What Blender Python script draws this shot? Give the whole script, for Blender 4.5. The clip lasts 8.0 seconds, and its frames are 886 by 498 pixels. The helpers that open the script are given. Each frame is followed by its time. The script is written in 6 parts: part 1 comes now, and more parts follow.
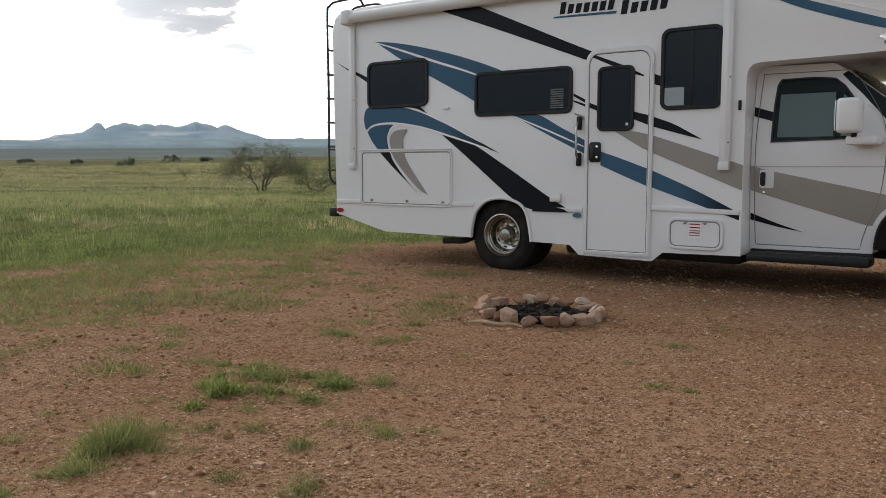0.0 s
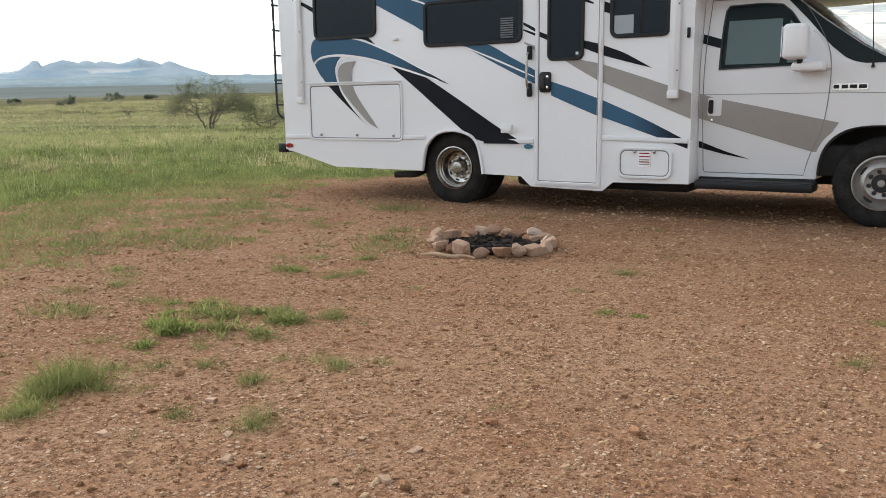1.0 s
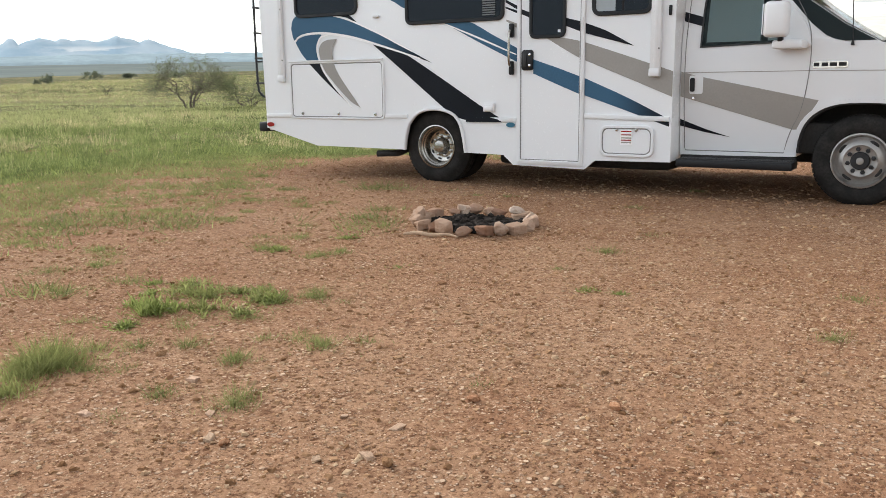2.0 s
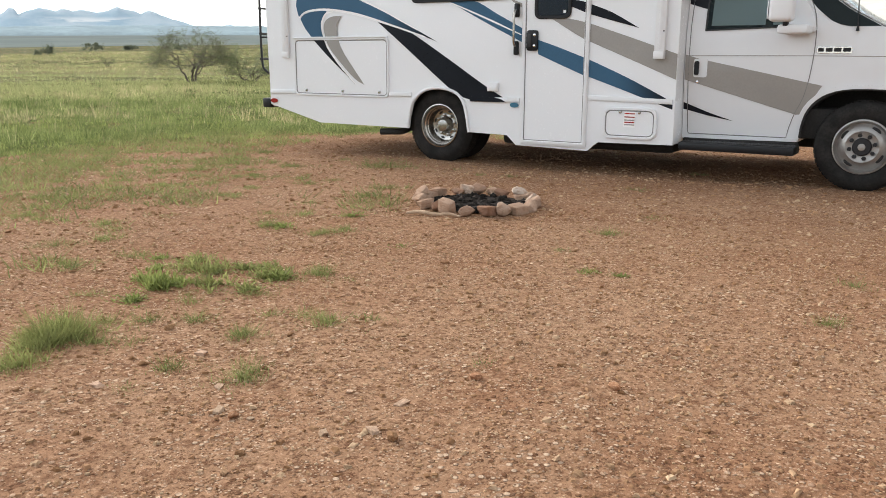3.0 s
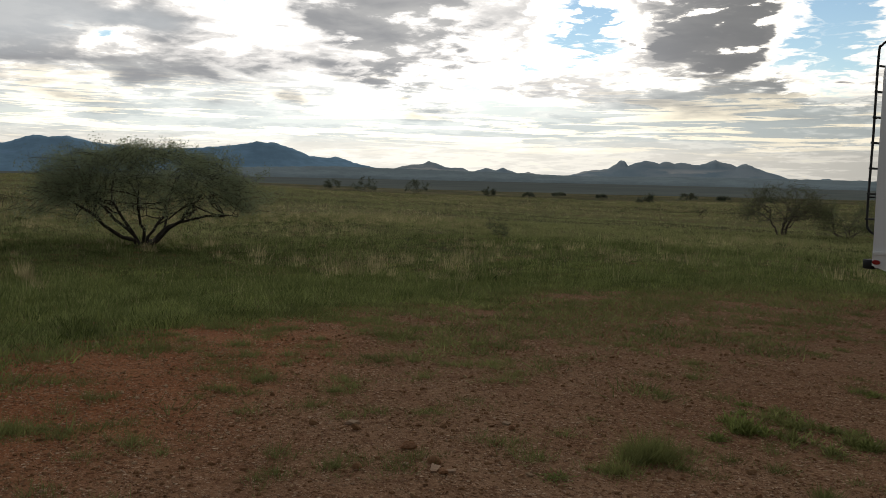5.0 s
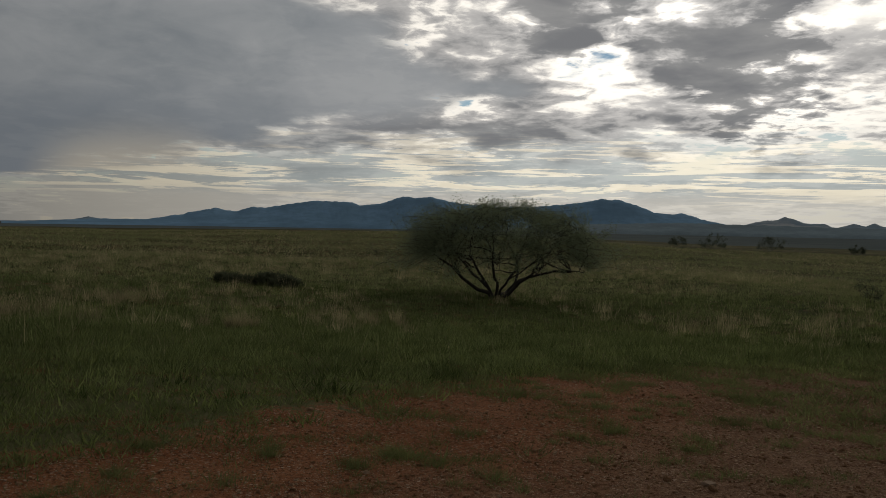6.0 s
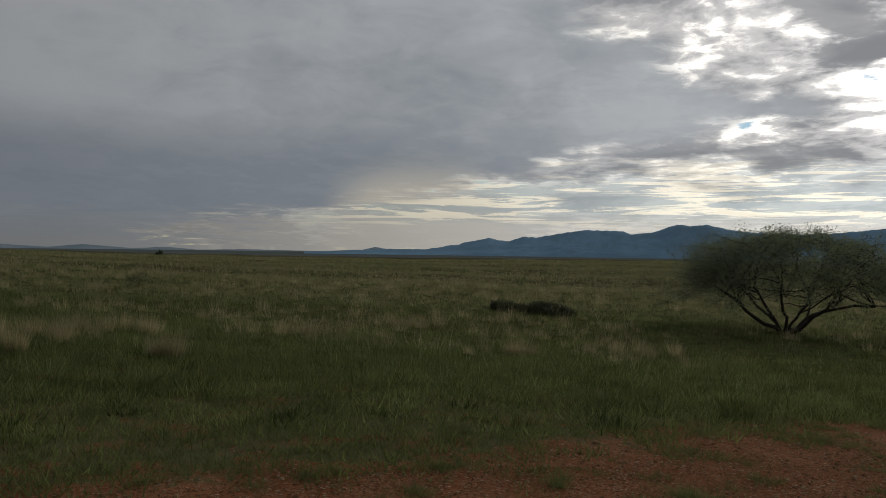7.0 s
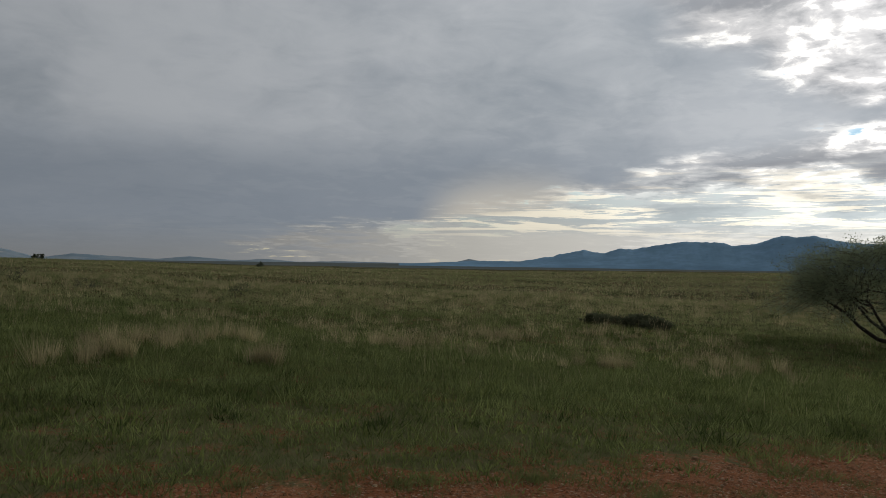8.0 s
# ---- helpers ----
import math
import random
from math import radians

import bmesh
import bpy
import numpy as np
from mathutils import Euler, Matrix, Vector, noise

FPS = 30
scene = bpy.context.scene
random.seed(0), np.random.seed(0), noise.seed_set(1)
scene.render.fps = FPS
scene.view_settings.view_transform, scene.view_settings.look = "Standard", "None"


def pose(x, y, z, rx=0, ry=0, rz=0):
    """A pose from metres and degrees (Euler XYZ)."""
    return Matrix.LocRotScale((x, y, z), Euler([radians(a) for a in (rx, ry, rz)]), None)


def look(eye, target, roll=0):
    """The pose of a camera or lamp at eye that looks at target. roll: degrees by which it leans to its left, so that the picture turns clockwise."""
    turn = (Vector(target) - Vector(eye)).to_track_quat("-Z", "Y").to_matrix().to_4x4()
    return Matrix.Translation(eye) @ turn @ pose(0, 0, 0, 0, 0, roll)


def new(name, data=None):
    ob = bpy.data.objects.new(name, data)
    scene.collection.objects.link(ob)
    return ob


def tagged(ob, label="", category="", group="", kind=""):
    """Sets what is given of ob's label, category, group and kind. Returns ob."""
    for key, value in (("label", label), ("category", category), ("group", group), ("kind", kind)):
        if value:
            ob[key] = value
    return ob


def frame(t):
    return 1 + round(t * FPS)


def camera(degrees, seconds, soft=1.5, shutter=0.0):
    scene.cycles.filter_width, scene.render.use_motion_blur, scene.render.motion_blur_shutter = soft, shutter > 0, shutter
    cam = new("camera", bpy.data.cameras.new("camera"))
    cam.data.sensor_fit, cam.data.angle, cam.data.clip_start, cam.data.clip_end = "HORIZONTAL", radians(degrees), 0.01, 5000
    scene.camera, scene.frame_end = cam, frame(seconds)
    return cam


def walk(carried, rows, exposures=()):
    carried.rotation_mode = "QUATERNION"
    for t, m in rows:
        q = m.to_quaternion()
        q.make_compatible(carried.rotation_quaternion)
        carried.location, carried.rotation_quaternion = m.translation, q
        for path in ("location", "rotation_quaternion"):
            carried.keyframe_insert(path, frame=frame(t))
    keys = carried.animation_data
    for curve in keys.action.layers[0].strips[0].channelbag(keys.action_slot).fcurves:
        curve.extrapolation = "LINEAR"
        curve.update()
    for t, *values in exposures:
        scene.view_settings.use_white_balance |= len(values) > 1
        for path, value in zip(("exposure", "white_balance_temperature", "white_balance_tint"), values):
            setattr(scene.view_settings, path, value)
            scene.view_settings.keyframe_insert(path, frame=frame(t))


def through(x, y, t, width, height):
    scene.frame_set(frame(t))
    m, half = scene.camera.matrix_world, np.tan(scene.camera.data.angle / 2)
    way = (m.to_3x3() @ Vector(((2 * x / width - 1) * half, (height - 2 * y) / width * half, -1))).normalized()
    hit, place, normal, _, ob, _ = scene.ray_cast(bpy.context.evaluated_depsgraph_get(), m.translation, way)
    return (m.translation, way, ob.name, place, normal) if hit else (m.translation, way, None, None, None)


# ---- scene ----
cam = camera(56.3, 8.0, soft=0.7)

PATH = [
    (0, (7.424, -7.304, 1.415), (6.258, -5.7, 1.154), -0.1),
    (0.5, (7.439, -7.293, 1.404), (6.353, -5.65, 1.052), -0.5),
    (1, (7.432, -7.278, 1.393), (6.37, -5.635, 0.978), -0.8),
    (1.5, (7.434, -7.272, 1.389), (6.395, -5.619, 0.954), -1.1),
    (3, (7.449, -7.329, 1.411), (6.433, -5.685, 0.895), 0.1),
    (3.5, (7.433, -7.395, 1.454), (6.244, -5.852, 1.002), 0.7),
    (3.6, (7.431, -7.416, 1.46), (6.173, -5.921, 1.032), 0.7),
    (3.8, (7.426, -7.443, 1.481), (6.033, -6.06, 1.098), 0.8),
    (4, (7.429, -7.466, 1.496), (5.929, -6.184, 1.167), 0.5),
    (4.2, (7.426, -7.489, 1.512), (5.828, -6.319, 1.236), 0.5),
    (5.3, (7.675, -7.648, 1.457), (5.732, -7.196, 1.319), 1.2),
    (5.5, (7.692, -7.663, 1.462), (5.716, -7.369, 1.367), 1.1),
    (6, (7.724, -7.699, 1.46), (5.729, -7.835, 1.399), 1.0),
    (6.5, (7.744, -7.75, 1.467), (5.805, -8.239, 1.428), 0.7),
    (7, (7.757, -7.784, 1.472), (5.909, -8.548, 1.472), 0.8),
    (7.5, (7.77, -7.792, 1.472), (5.993, -8.71, 1.483), 0.8),
    (8, (7.731, -7.788, 1.453), (5.981, -8.756, 1.479), 0.8),
]
EXPOSURES = [(0.0, 2.06, 6600, 10), (0.3, 2.25, 6600, 10), (0.7, 2.7, 6500, 10), (1.0, 2.75, 6500, 10), (1.5, 2.92, 6550, 10), (3.0, 3.03, 6650, 10), (3.5, 2.79, 6850, 10), (4.2, 2.45, 6900, 10), (4.7, 1.25, 6880, 10), (5.3, -0.10, 6850, 10), (6.0, -0.40, 6850, 10), (6.6, -0.21, 6750, 10), (7.0, 0, 6650, 10), (8.0, 0.35, 6550, 10)]
walk(cam, [(t, look(eye, target, roll)) for t, eye, target, roll in PATH], EXPOSURES)

# ---- light ----
SUN_AZ, SUN_EL = 77.0, 20.0          # degrees to the left of +y, and up


def heading(az, el=0.0):
    """The unit vector towards an azimuth (degrees left of +y) and elevation."""
    a, e = radians(az), radians(el)
    return Vector((-math.sin(a) * math.cos(e), math.cos(a) * math.cos(e), math.sin(e)))


class Graph:
    """Short hand for node trees."""

    def __init__(self, tree):
        self.tree = tree

    def node(self, kind, ins=None, **attrs):
        n = self.tree.nodes.new(kind)
        for k, v in attrs.items():
            setattr(n, k, v)
        for k, v in (ins or {}).items():
            self.put(n.inputs[k], v)
        return n

    def put(self, socket, v):
        if isinstance(v, bpy.types.NodeSocket):
            self.tree.links.new(v, socket)
        elif isinstance(v, (tuple, list, Vector)) and len(v) == 3 and socket.type == "RGBA":
            socket.default_value = (*v, 1)
        else:
            socket.default_value = v

    def math(self, op, a, b=0.0, c=0.0, clamp=False):
        return self.node("ShaderNodeMath", {0: a, 1: b, 2: c}, operation=op, use_clamp=clamp).outputs[0]

    def vec(self, op, a, b=(0, 0, 0)):
        n = self.node("ShaderNodeVectorMath", {0: a, 1: b}, operation=op)
        return n.outputs["Value" if op in ("DOT_PRODUCT", "LENGTH") else "Vector"]

    def step(self, v, lo, hi, a=0.0, b=1.0):
        return self.node("ShaderNodeMapRange", {0: v, 1: lo, 2: hi, 3: a, 4: b}, interpolation_type="SMOOTHSTEP").outputs[0]

    def mix(self, f, a, b, blend="MIX"):
        n = self.node("ShaderNodeMix", data_type="RGBA", blend_type=blend)
        self.put(n.inputs[0], f)
        self.put(n.inputs[6], a)
        self.put(n.inputs[7], b)
        return n.outputs[2]

    def noise(self, v, scale, detail=4.0, rough=0.55, warp=0.0):
        n = self.node("ShaderNodeTexNoise", {"Scale": scale, "Detail": detail, "Roughness": rough, "Distortion": warp})
        if v is not None:
            self.put(n.inputs["Vector"], v)
        return n.outputs[0]


def make_sky():
    """Broken evening cloud with the sun behind it, and a wide grey rain cloud over the field."""
    world = bpy.data.worlds.new("sky")
    scene.world = world
    world.use_nodes = True
    tree = world.node_tree
    tree.nodes.clear()
    g = Graph(tree)
    d = g.node("ShaderNodeTexCoord").outputs["Generated"]
    xyz = g.node("ShaderNodeSeparateXYZ", {0: d})
    z = g.math("MAXIMUM", xyz.outputs[2], 0.0)
    depth = g.math("ADD", z, 0.12)
    flat = g.node("ShaderNodeCombineXYZ", {0: g.math("DIVIDE", xyz.outputs[0], depth), 1: g.math("DIVIDE", xyz.outputs[1], depth)}).outputs[0]
    sky = g.node("ShaderNodeTexSky", sky_type="NISHITA", sun_disc=False, sun_elevation=radians(SUN_EL),
                 sun_rotation=radians(360 - SUN_AZ), dust_density=0.0, ozone_density=2.0)
    # glow of the hidden sun
    s = g.vec("DOT_PRODUCT", d, tuple(heading(SUN_AZ, SUN_EL)))
    glow = g.math("POWER", g.math("MAXIMUM", s, 0.0), 40.0)
    wide = g.math("POWER", g.math("MAXIMUM", s, 0.0), 2.8)
    # broken layer: gaps of sky, bright thin edges, grey bellies
    big = g.noise(flat, 0.55, 3, 0.5)
    fine = g.noise(flat, 2.1, 9, 0.54, 0.25)
    curl = g.noise(flat, 7.0, 8, 0.58, 0.35)
    lump = g.math("ADD", g.math("MULTIPLY", big, 0.34), g.math("ADD", g.math("MULTIPLY", fine, 0.42), g.math("MULTIPLY", curl, 0.24)))
    ragged = g.math("ADD", g.math("MULTIPLY", g.math("SUBTRACT", curl, 0.5), 0.010), g.math("MULTIPLY", g.math("SUBTRACT", fine, 0.5), 0.014))
    # gaps and closed places: azimuth, elevation, inner and outer reach, amount
    for az, el, near, reach, amount in ((61, 10.6, 0.6, 4.2, -0.115), (46, 8.2, 0.8, 4.0, -0.10), (52.5, 10.0, 0.8, 3.6, 0.10), (57, 13.5, 1.0, 4.0, 0.07), (73, 9.6, 1.0, 4.5, 0.075), (77, 14.5, 1.5, 6.5, 0.07),
                                        (84, 9.0, 1.0, 5.5, -0.028), (67, 14.5, 1.0, 4.0, -0.03), (92, 12.5, 2.0, 9.0, 0.06), (86, 16.0, 1.0, 6.0, 0.06), (100, 17.0, 2.0, 8.0, 0.06)):
        spot = g.step(g.math("ADD", g.vec("DOT_PRODUCT", d, tuple(heading(az, el))), ragged), math.cos(radians(reach)), math.cos(radians(near)))
        lump = g.math("ADD", lump, g.math("MULTIPLY", spot, amount))
    cover = g.step(lump, 0.405, 0.450)
    thick = g.step(lump, 0.462, 0.522)
    heavy = g.step(lump, 0.505, 0.590)
    shine = g.math("ADD", 0.14, g.math("ADD", g.math("MULTIPLY", glow, 0.45), g.math("MULTIPLY", wide, 1.28)))
    bright = g.vec("MULTIPLY", g.node("ShaderNodeCombineXYZ", {0: shine, 1: shine, 2: shine}).outputs[0], (1.0, 0.975, 0.925))
    belly = g.vec("MULTIPLY", bright, (0.46, 0.47, 0.50))
    cloud = g.mix(heavy, g.mix(thick, bright, belly), g.mix(g.step(fine, 0.40, 0.66), (0.380, 0.388, 0.400), (0.235, 0.246, 0.268)))
    away = g.step(g.vec("DOT_PRODUCT", d, tuple(heading(42, 10))), math.cos(radians(18)), math.cos(radians(8)))
    cloud = g.mix(g.math("MULTIPLY", g.math("MULTIPLY", away, thick), 0.85), cloud, (0.125, 0.130, 0.138))
    # rain cloud: its nose points towards the sun, its base slants up to it
    toward = g.vec("DOT_PRODUCT", d, tuple(heading(140)))
    level_way = g.math("SQRT", g.math("MAXIMUM", g.math("SUBTRACT", 1.0, g.math("MULTIPLY", z, z)), 1e-4))
    aside = g.math("DEGREES", g.math("ARCCOSINE", g.math("DIVIDE", toward, level_way, clamp=False)))
    rise = g.math("DEGREES", g.math("ARCSINE", z))
    soft = g.noise(g.vec("MULTIPLY", d, (1.0, 1.0, 2.0)), 5.0, 5, 0.5, 0.3)
    below = g.math("MINIMUM", g.math("MULTIPLY", g.math("SUBTRACT", 9.0, rise), 5.0), 38.0)
    above = g.math("MINIMUM", g.math("MULTIPLY", g.math("SUBTRACT", rise, 9.0), 2.3), 15.0)
    torn = g.math("ADD", g.math("MULTIPLY", g.math("SUBTRACT", fine, 0.5), 15.0), g.math("MULTIPLY", g.math("SUBTRACT", soft, 0.5), 14.0))
    reach = g.math("ADD", g.math("SUBTRACT", g.math("SUBTRACT", 52.0, g.math("MAXIMUM", below, above)), aside), torn)
    storm = g.step(reach, -2.0, 5.5)
    # unseen cloud added overhead to hold down the light on the ground
    over = g.step(g.math("ADD", toward, g.math("MULTIPLY", z, 1.5)), 0.925, 1.045)
    storm = g.math("MAXIMUM", storm, g.math("MULTIPLY", over, g.step(z, 0.31, 0.42)))
    folds = g.noise(g.vec("MULTIPLY", d, (1.0, 1.0, 1.8)), 2.4, 6, 0.5, 0.5)
    wisps = g.noise(g.vec("MULTIPLY", d, (1.0, 1.0, 2.6)), 13.0, 7, 0.58, 0.6)
    tone = g.math("ADD", g.math("MULTIPLY", folds, 0.72), g.math("MULTIPLY", wisps, 0.28))
    grey = g.mix(g.step(tone, 0.34, 0.66), (0.176, 0.200, 0.226), (0.290, 0.308, 0.330))
    base = g.math("MULTIPLY", g.step(rise, 10.0, 5.5), g.step(aside, 46.0, 26.0))
    grey = g.mix(g.math("MULTIPLY", base, 0.78), grey, (0.138, 0.163, 0.196))
    lit = g.math("ADD", 0.84, g.math("MULTIPLY", wide, 0.60))
    grey = g.vec("MULTIPLY", grey, g.node("ShaderNodeCombineXYZ", {0: lit, 1: lit, 2: lit}).outputs[0])
    # its top, above the view, is darkened to dim the ground further
    grey = g.mix(g.step(z, 0.33, 0.70), grey, (0.075, 0.080, 0.088))
    cloud = g.mix(g.math("MULTIPLY", storm, 0.96), cloud, grey)
    # a pale rain shaft with light behind it, then the low streaks of cream and blue-grey over the hills
    shaft = g.math("MULTIPLY", g.step(g.math("ADD", g.vec("DOT_PRODUCT", d, tuple(heading(114))), g.math("MULTIPLY", g.math("SUBTRACT", soft, 0.5), 0.006)), 0.9905, 0.9985), g.step(z, 0.14, 0.04))
    cloud = g.mix(g.math("MULTIPLY", shaft, 0.8), cloud, (0.46, 0.42, 0.35))
    streak = g.noise(g.vec("MULTIPLY", d, (6.0, 6.0, 120.0)), 1.0, 11, 0.66, 0.4)
    low = g.math("SUBTRACT", 1.0, g.step(g.math("ADD", z, g.math("MULTIPLY", g.math("SUBTRACT", fine, 0.5), 0.10)), 0.060, 0.125))
    level = g.math("ADD", 0.15, g.math("MULTIPLY", g.math("POWER", g.math("MAXIMUM", s, 0.0), 4.0), 0.86))
    tint = g.mix(g.step(streak, 0.505, 0.550), (0.60, 0.675, 0.695), (1.36, 1.27, 1.04))
    tint = g.mix(g.step(g.math("ADD", z, g.math("MULTIPLY", g.math("SUBTRACT", streak, 0.5), 0.05)), 0.050, 0.022), tint, (0.82, 0.81, 0.76))
    haze = g.vec("MULTIPLY", tint, g.node("ShaderNodeCombineXYZ", {0: level, 1: level, 2: level}).outputs[0])
    under = g.math("SUBTRACT", 1.0, g.math("MULTIPLY", storm, g.step(z, -0.012, 0.050, 0.25, 1.0)))
    veil = g.math("MULTIPLY", g.math("MULTIPLY", low, under), 0.85)
    cloud = g.mix(veil, cloud, haze)
    total = g.math("MAXIMUM", cover, g.math("MAXIMUM", storm, g.math("MULTIPLY", veil, 1.05, clamp=True)))
    clear = g.node("ShaderNodeBackground", {0: sky.outputs[0], 1: 0.075})
    clouds = g.node("ShaderNodeBackground", {0: cloud, 1: 1.0})
    both = g.node("ShaderNodeMixShader", {0: total, 1: clear.outputs[0], 2: clouds.outputs[0]})
    g.node("ShaderNodeOutputWorld", {0: both.outputs[0]})


make_sky()
sun_data = bpy.data.lights.new("sun", "SUN")
sun_data.energy, sun_data.angle, sun_data.color = 0.48, radians(34), (1.0, 0.93, 0.84)
sun = new("sun", sun_data)
sun.matrix_world = look(heading(SUN_AZ, SUN_EL + 6) * 50, (0, 0, 0))


# ---- materials ----
def surface(name, col, rough=0.6, metal=0.0, var=0.12, scale=4.0, fine=60.0, bump=0.0, col2=None, isle=0.0, spec=0.5, rand=0.0):
    """A principled surface whose colour varies at two scales, with fine relief."""
    m = bpy.data.materials.new(name)
    m.use_nodes = True
    m.node_tree.nodes.clear()
    g = Graph(m.node_tree)
    at = g.node("ShaderNodeTexCoord").outputs["Object"]
    a, b = g.noise(at, scale, 4), g.noise(at, fine, 3)
    dark = tuple(c * (1 - var) for c in col)
    light = col2 or tuple(min(1, c * (1 + var)) for c in col)
    shade = g.mix(g.step(a, 0.3, 0.7), dark, light)
    shade = g.mix(g.math("MULTIPLY", g.step(b, 0.35, 0.7), 0.5), shade, tuple(c * (1 - 1.6 * var) for c in col))
    if isle or rand:
        pick = g.node("ShaderNodeNewGeometry").outputs["Random Per Island"] if isle else g.node("ShaderNodeObjectInfo").outputs["Random"]
        k = isle or rand
        f = g.node("ShaderNodeMapRange", {0: pick, 3: 1 - k, 4: 1 + k}).outputs[0]
        shade = g.node("ShaderNodeHueSaturation", {"Value": f, "Hue": g.node("ShaderNodeMapRange", {0: pick, 3: 0.5 + 0.04 * k, 4: 0.5 - 0.04 * k}).outputs[0], "Color": shade}).outputs[0]
    p = g.node("ShaderNodeBsdfPrincipled", {"Base Color": shade, "Metallic": metal, "Specular IOR Level": spec,
                                            "Roughness": g.node("ShaderNodeMapRange", {0: b, 3: max(0.02, rough - 0.08), 4: min(1, rough + 0.08)}).outputs[0]})
    if bump:
        h = g.node("ShaderNodeBump", {"Strength": 0.6, "Distance": bump, "Height": g.math("ADD", a, g.math("MULTIPLY", b, 0.6))})
        g.put(p.inputs["Normal"], h.outputs[0])
    g.node("ShaderNodeOutputMaterial", {0: p.outputs[0]})
    return m


def stone_surface(name, isle, tones=((0.190, 0.103, 0.052), (0.340, 0.205, 0.115), (0.490, 0.360, 0.235)), relief=0.012):
    """Gravel and rocks in rust, tan and pale tones, one tone to a stone."""
    m = bpy.data.materials.new(name)
    m.use_nodes = True
    m.node_tree.nodes.clear()
    g = Graph(m.node_tree)
    pick = g.node("ShaderNodeNewGeometry").outputs["Random Per Island"] if isle else g.node("ShaderNodeObjectInfo").outputs["Random"]
    at = g.node("ShaderNodeTexCoord").outputs["Object"]
    a, b = g.noise(at, 9.0 if isle else 1.6, 4), g.noise(at, 70.0 if isle else 7.0, 3)
    shade = g.mix(g.step(pick, 0.05, 0.5), tones[0], tones[1])
    shade = g.mix(g.step(pick, 0.55, 1.0), shade, tones[2])
    shade = g.mix(g.math("MULTIPLY", g.step(a, 0.45, 0.7), 0.5), shade, (0.33, 0.185, 0.11))
    shade = g.mix(g.math("MULTIPLY", g.step(b, 0.5, 0.75), 0.25), shade, (0.27, 0.160, 0.100))
    p = g.node("ShaderNodeBsdfPrincipled", {"Base Color": shade, "Roughness": 0.95, "Specular IOR Level": 0.04})
    h = g.node("ShaderNodeBump", {"Strength": 0.7, "Distance": 0.002 if isle else relief, "Height": g.math("ADD", a, g.math("MULTIPLY", b, 0.6))})
    g.put(p.inputs["Normal"], h.outputs[0])
    g.node("ShaderNodeOutputMaterial", {0: p.outputs[0]})
    return m


def blade_surface(name, root, tip, through=0.35, tufts=False, spread=0.40):
    """Grass and leaves: each blade a little different, letting some light through."""
    m = bpy.data.materials.new(name)
    m.use_nodes = True
    m.node_tree.nodes.clear()
    g = Graph(m.node_tree)
    pick = g.node("ShaderNodeNewGeometry").outputs["Random Per Island"]
    at = g.node("ShaderNodeTexCoord").outputs["Object"]
    patch, clump = g.noise(at, 0.30, 3), g.noise(at, 1.7, 3)
    if tufts:
        tone = g.node("ShaderNodeAttribute", attribute_name="tuft").outputs["Fac"]
        pick = g.math("ADD", g.math("MULTIPLY", pick, 0.5), g.math("MULTIPLY", tone, 0.5))
    shade = g.mix(pick, root, tip)
    shade = g.mix(g.math("MULTIPLY", g.step(clump, 0.42, 0.66), 0.6), shade, tuple(c * 0.5 for c in root))
    shade = g.mix(g.step(patch, 0.35, 0.7), shade, tuple((a + b) * 0.42 for a, b in zip(root, tip)))
    if tufts:
        shade = g.node("ShaderNodeHueSaturation", {"Value": g.node("ShaderNodeMapRange", {0: pick, 3: 1 - spread, 4: 1 + spread}).outputs[0], "Color": shade}).outputs[0]
    p = g.node("ShaderNodeBsdfPrincipled", {"Base Color": shade, "Roughness": 0.5 if tufts else 0.7, "Specular IOR Level": 0.06})
    t = g.node("ShaderNodeBsdfTranslucent", {"Color": shade})
    both = g.node("ShaderNodeMixShader", {0: through, 1: p.outputs[0], 2: t.outputs[0]})
    g.node("ShaderNodeOutputMaterial", {0: both.outputs[0]})
    return m


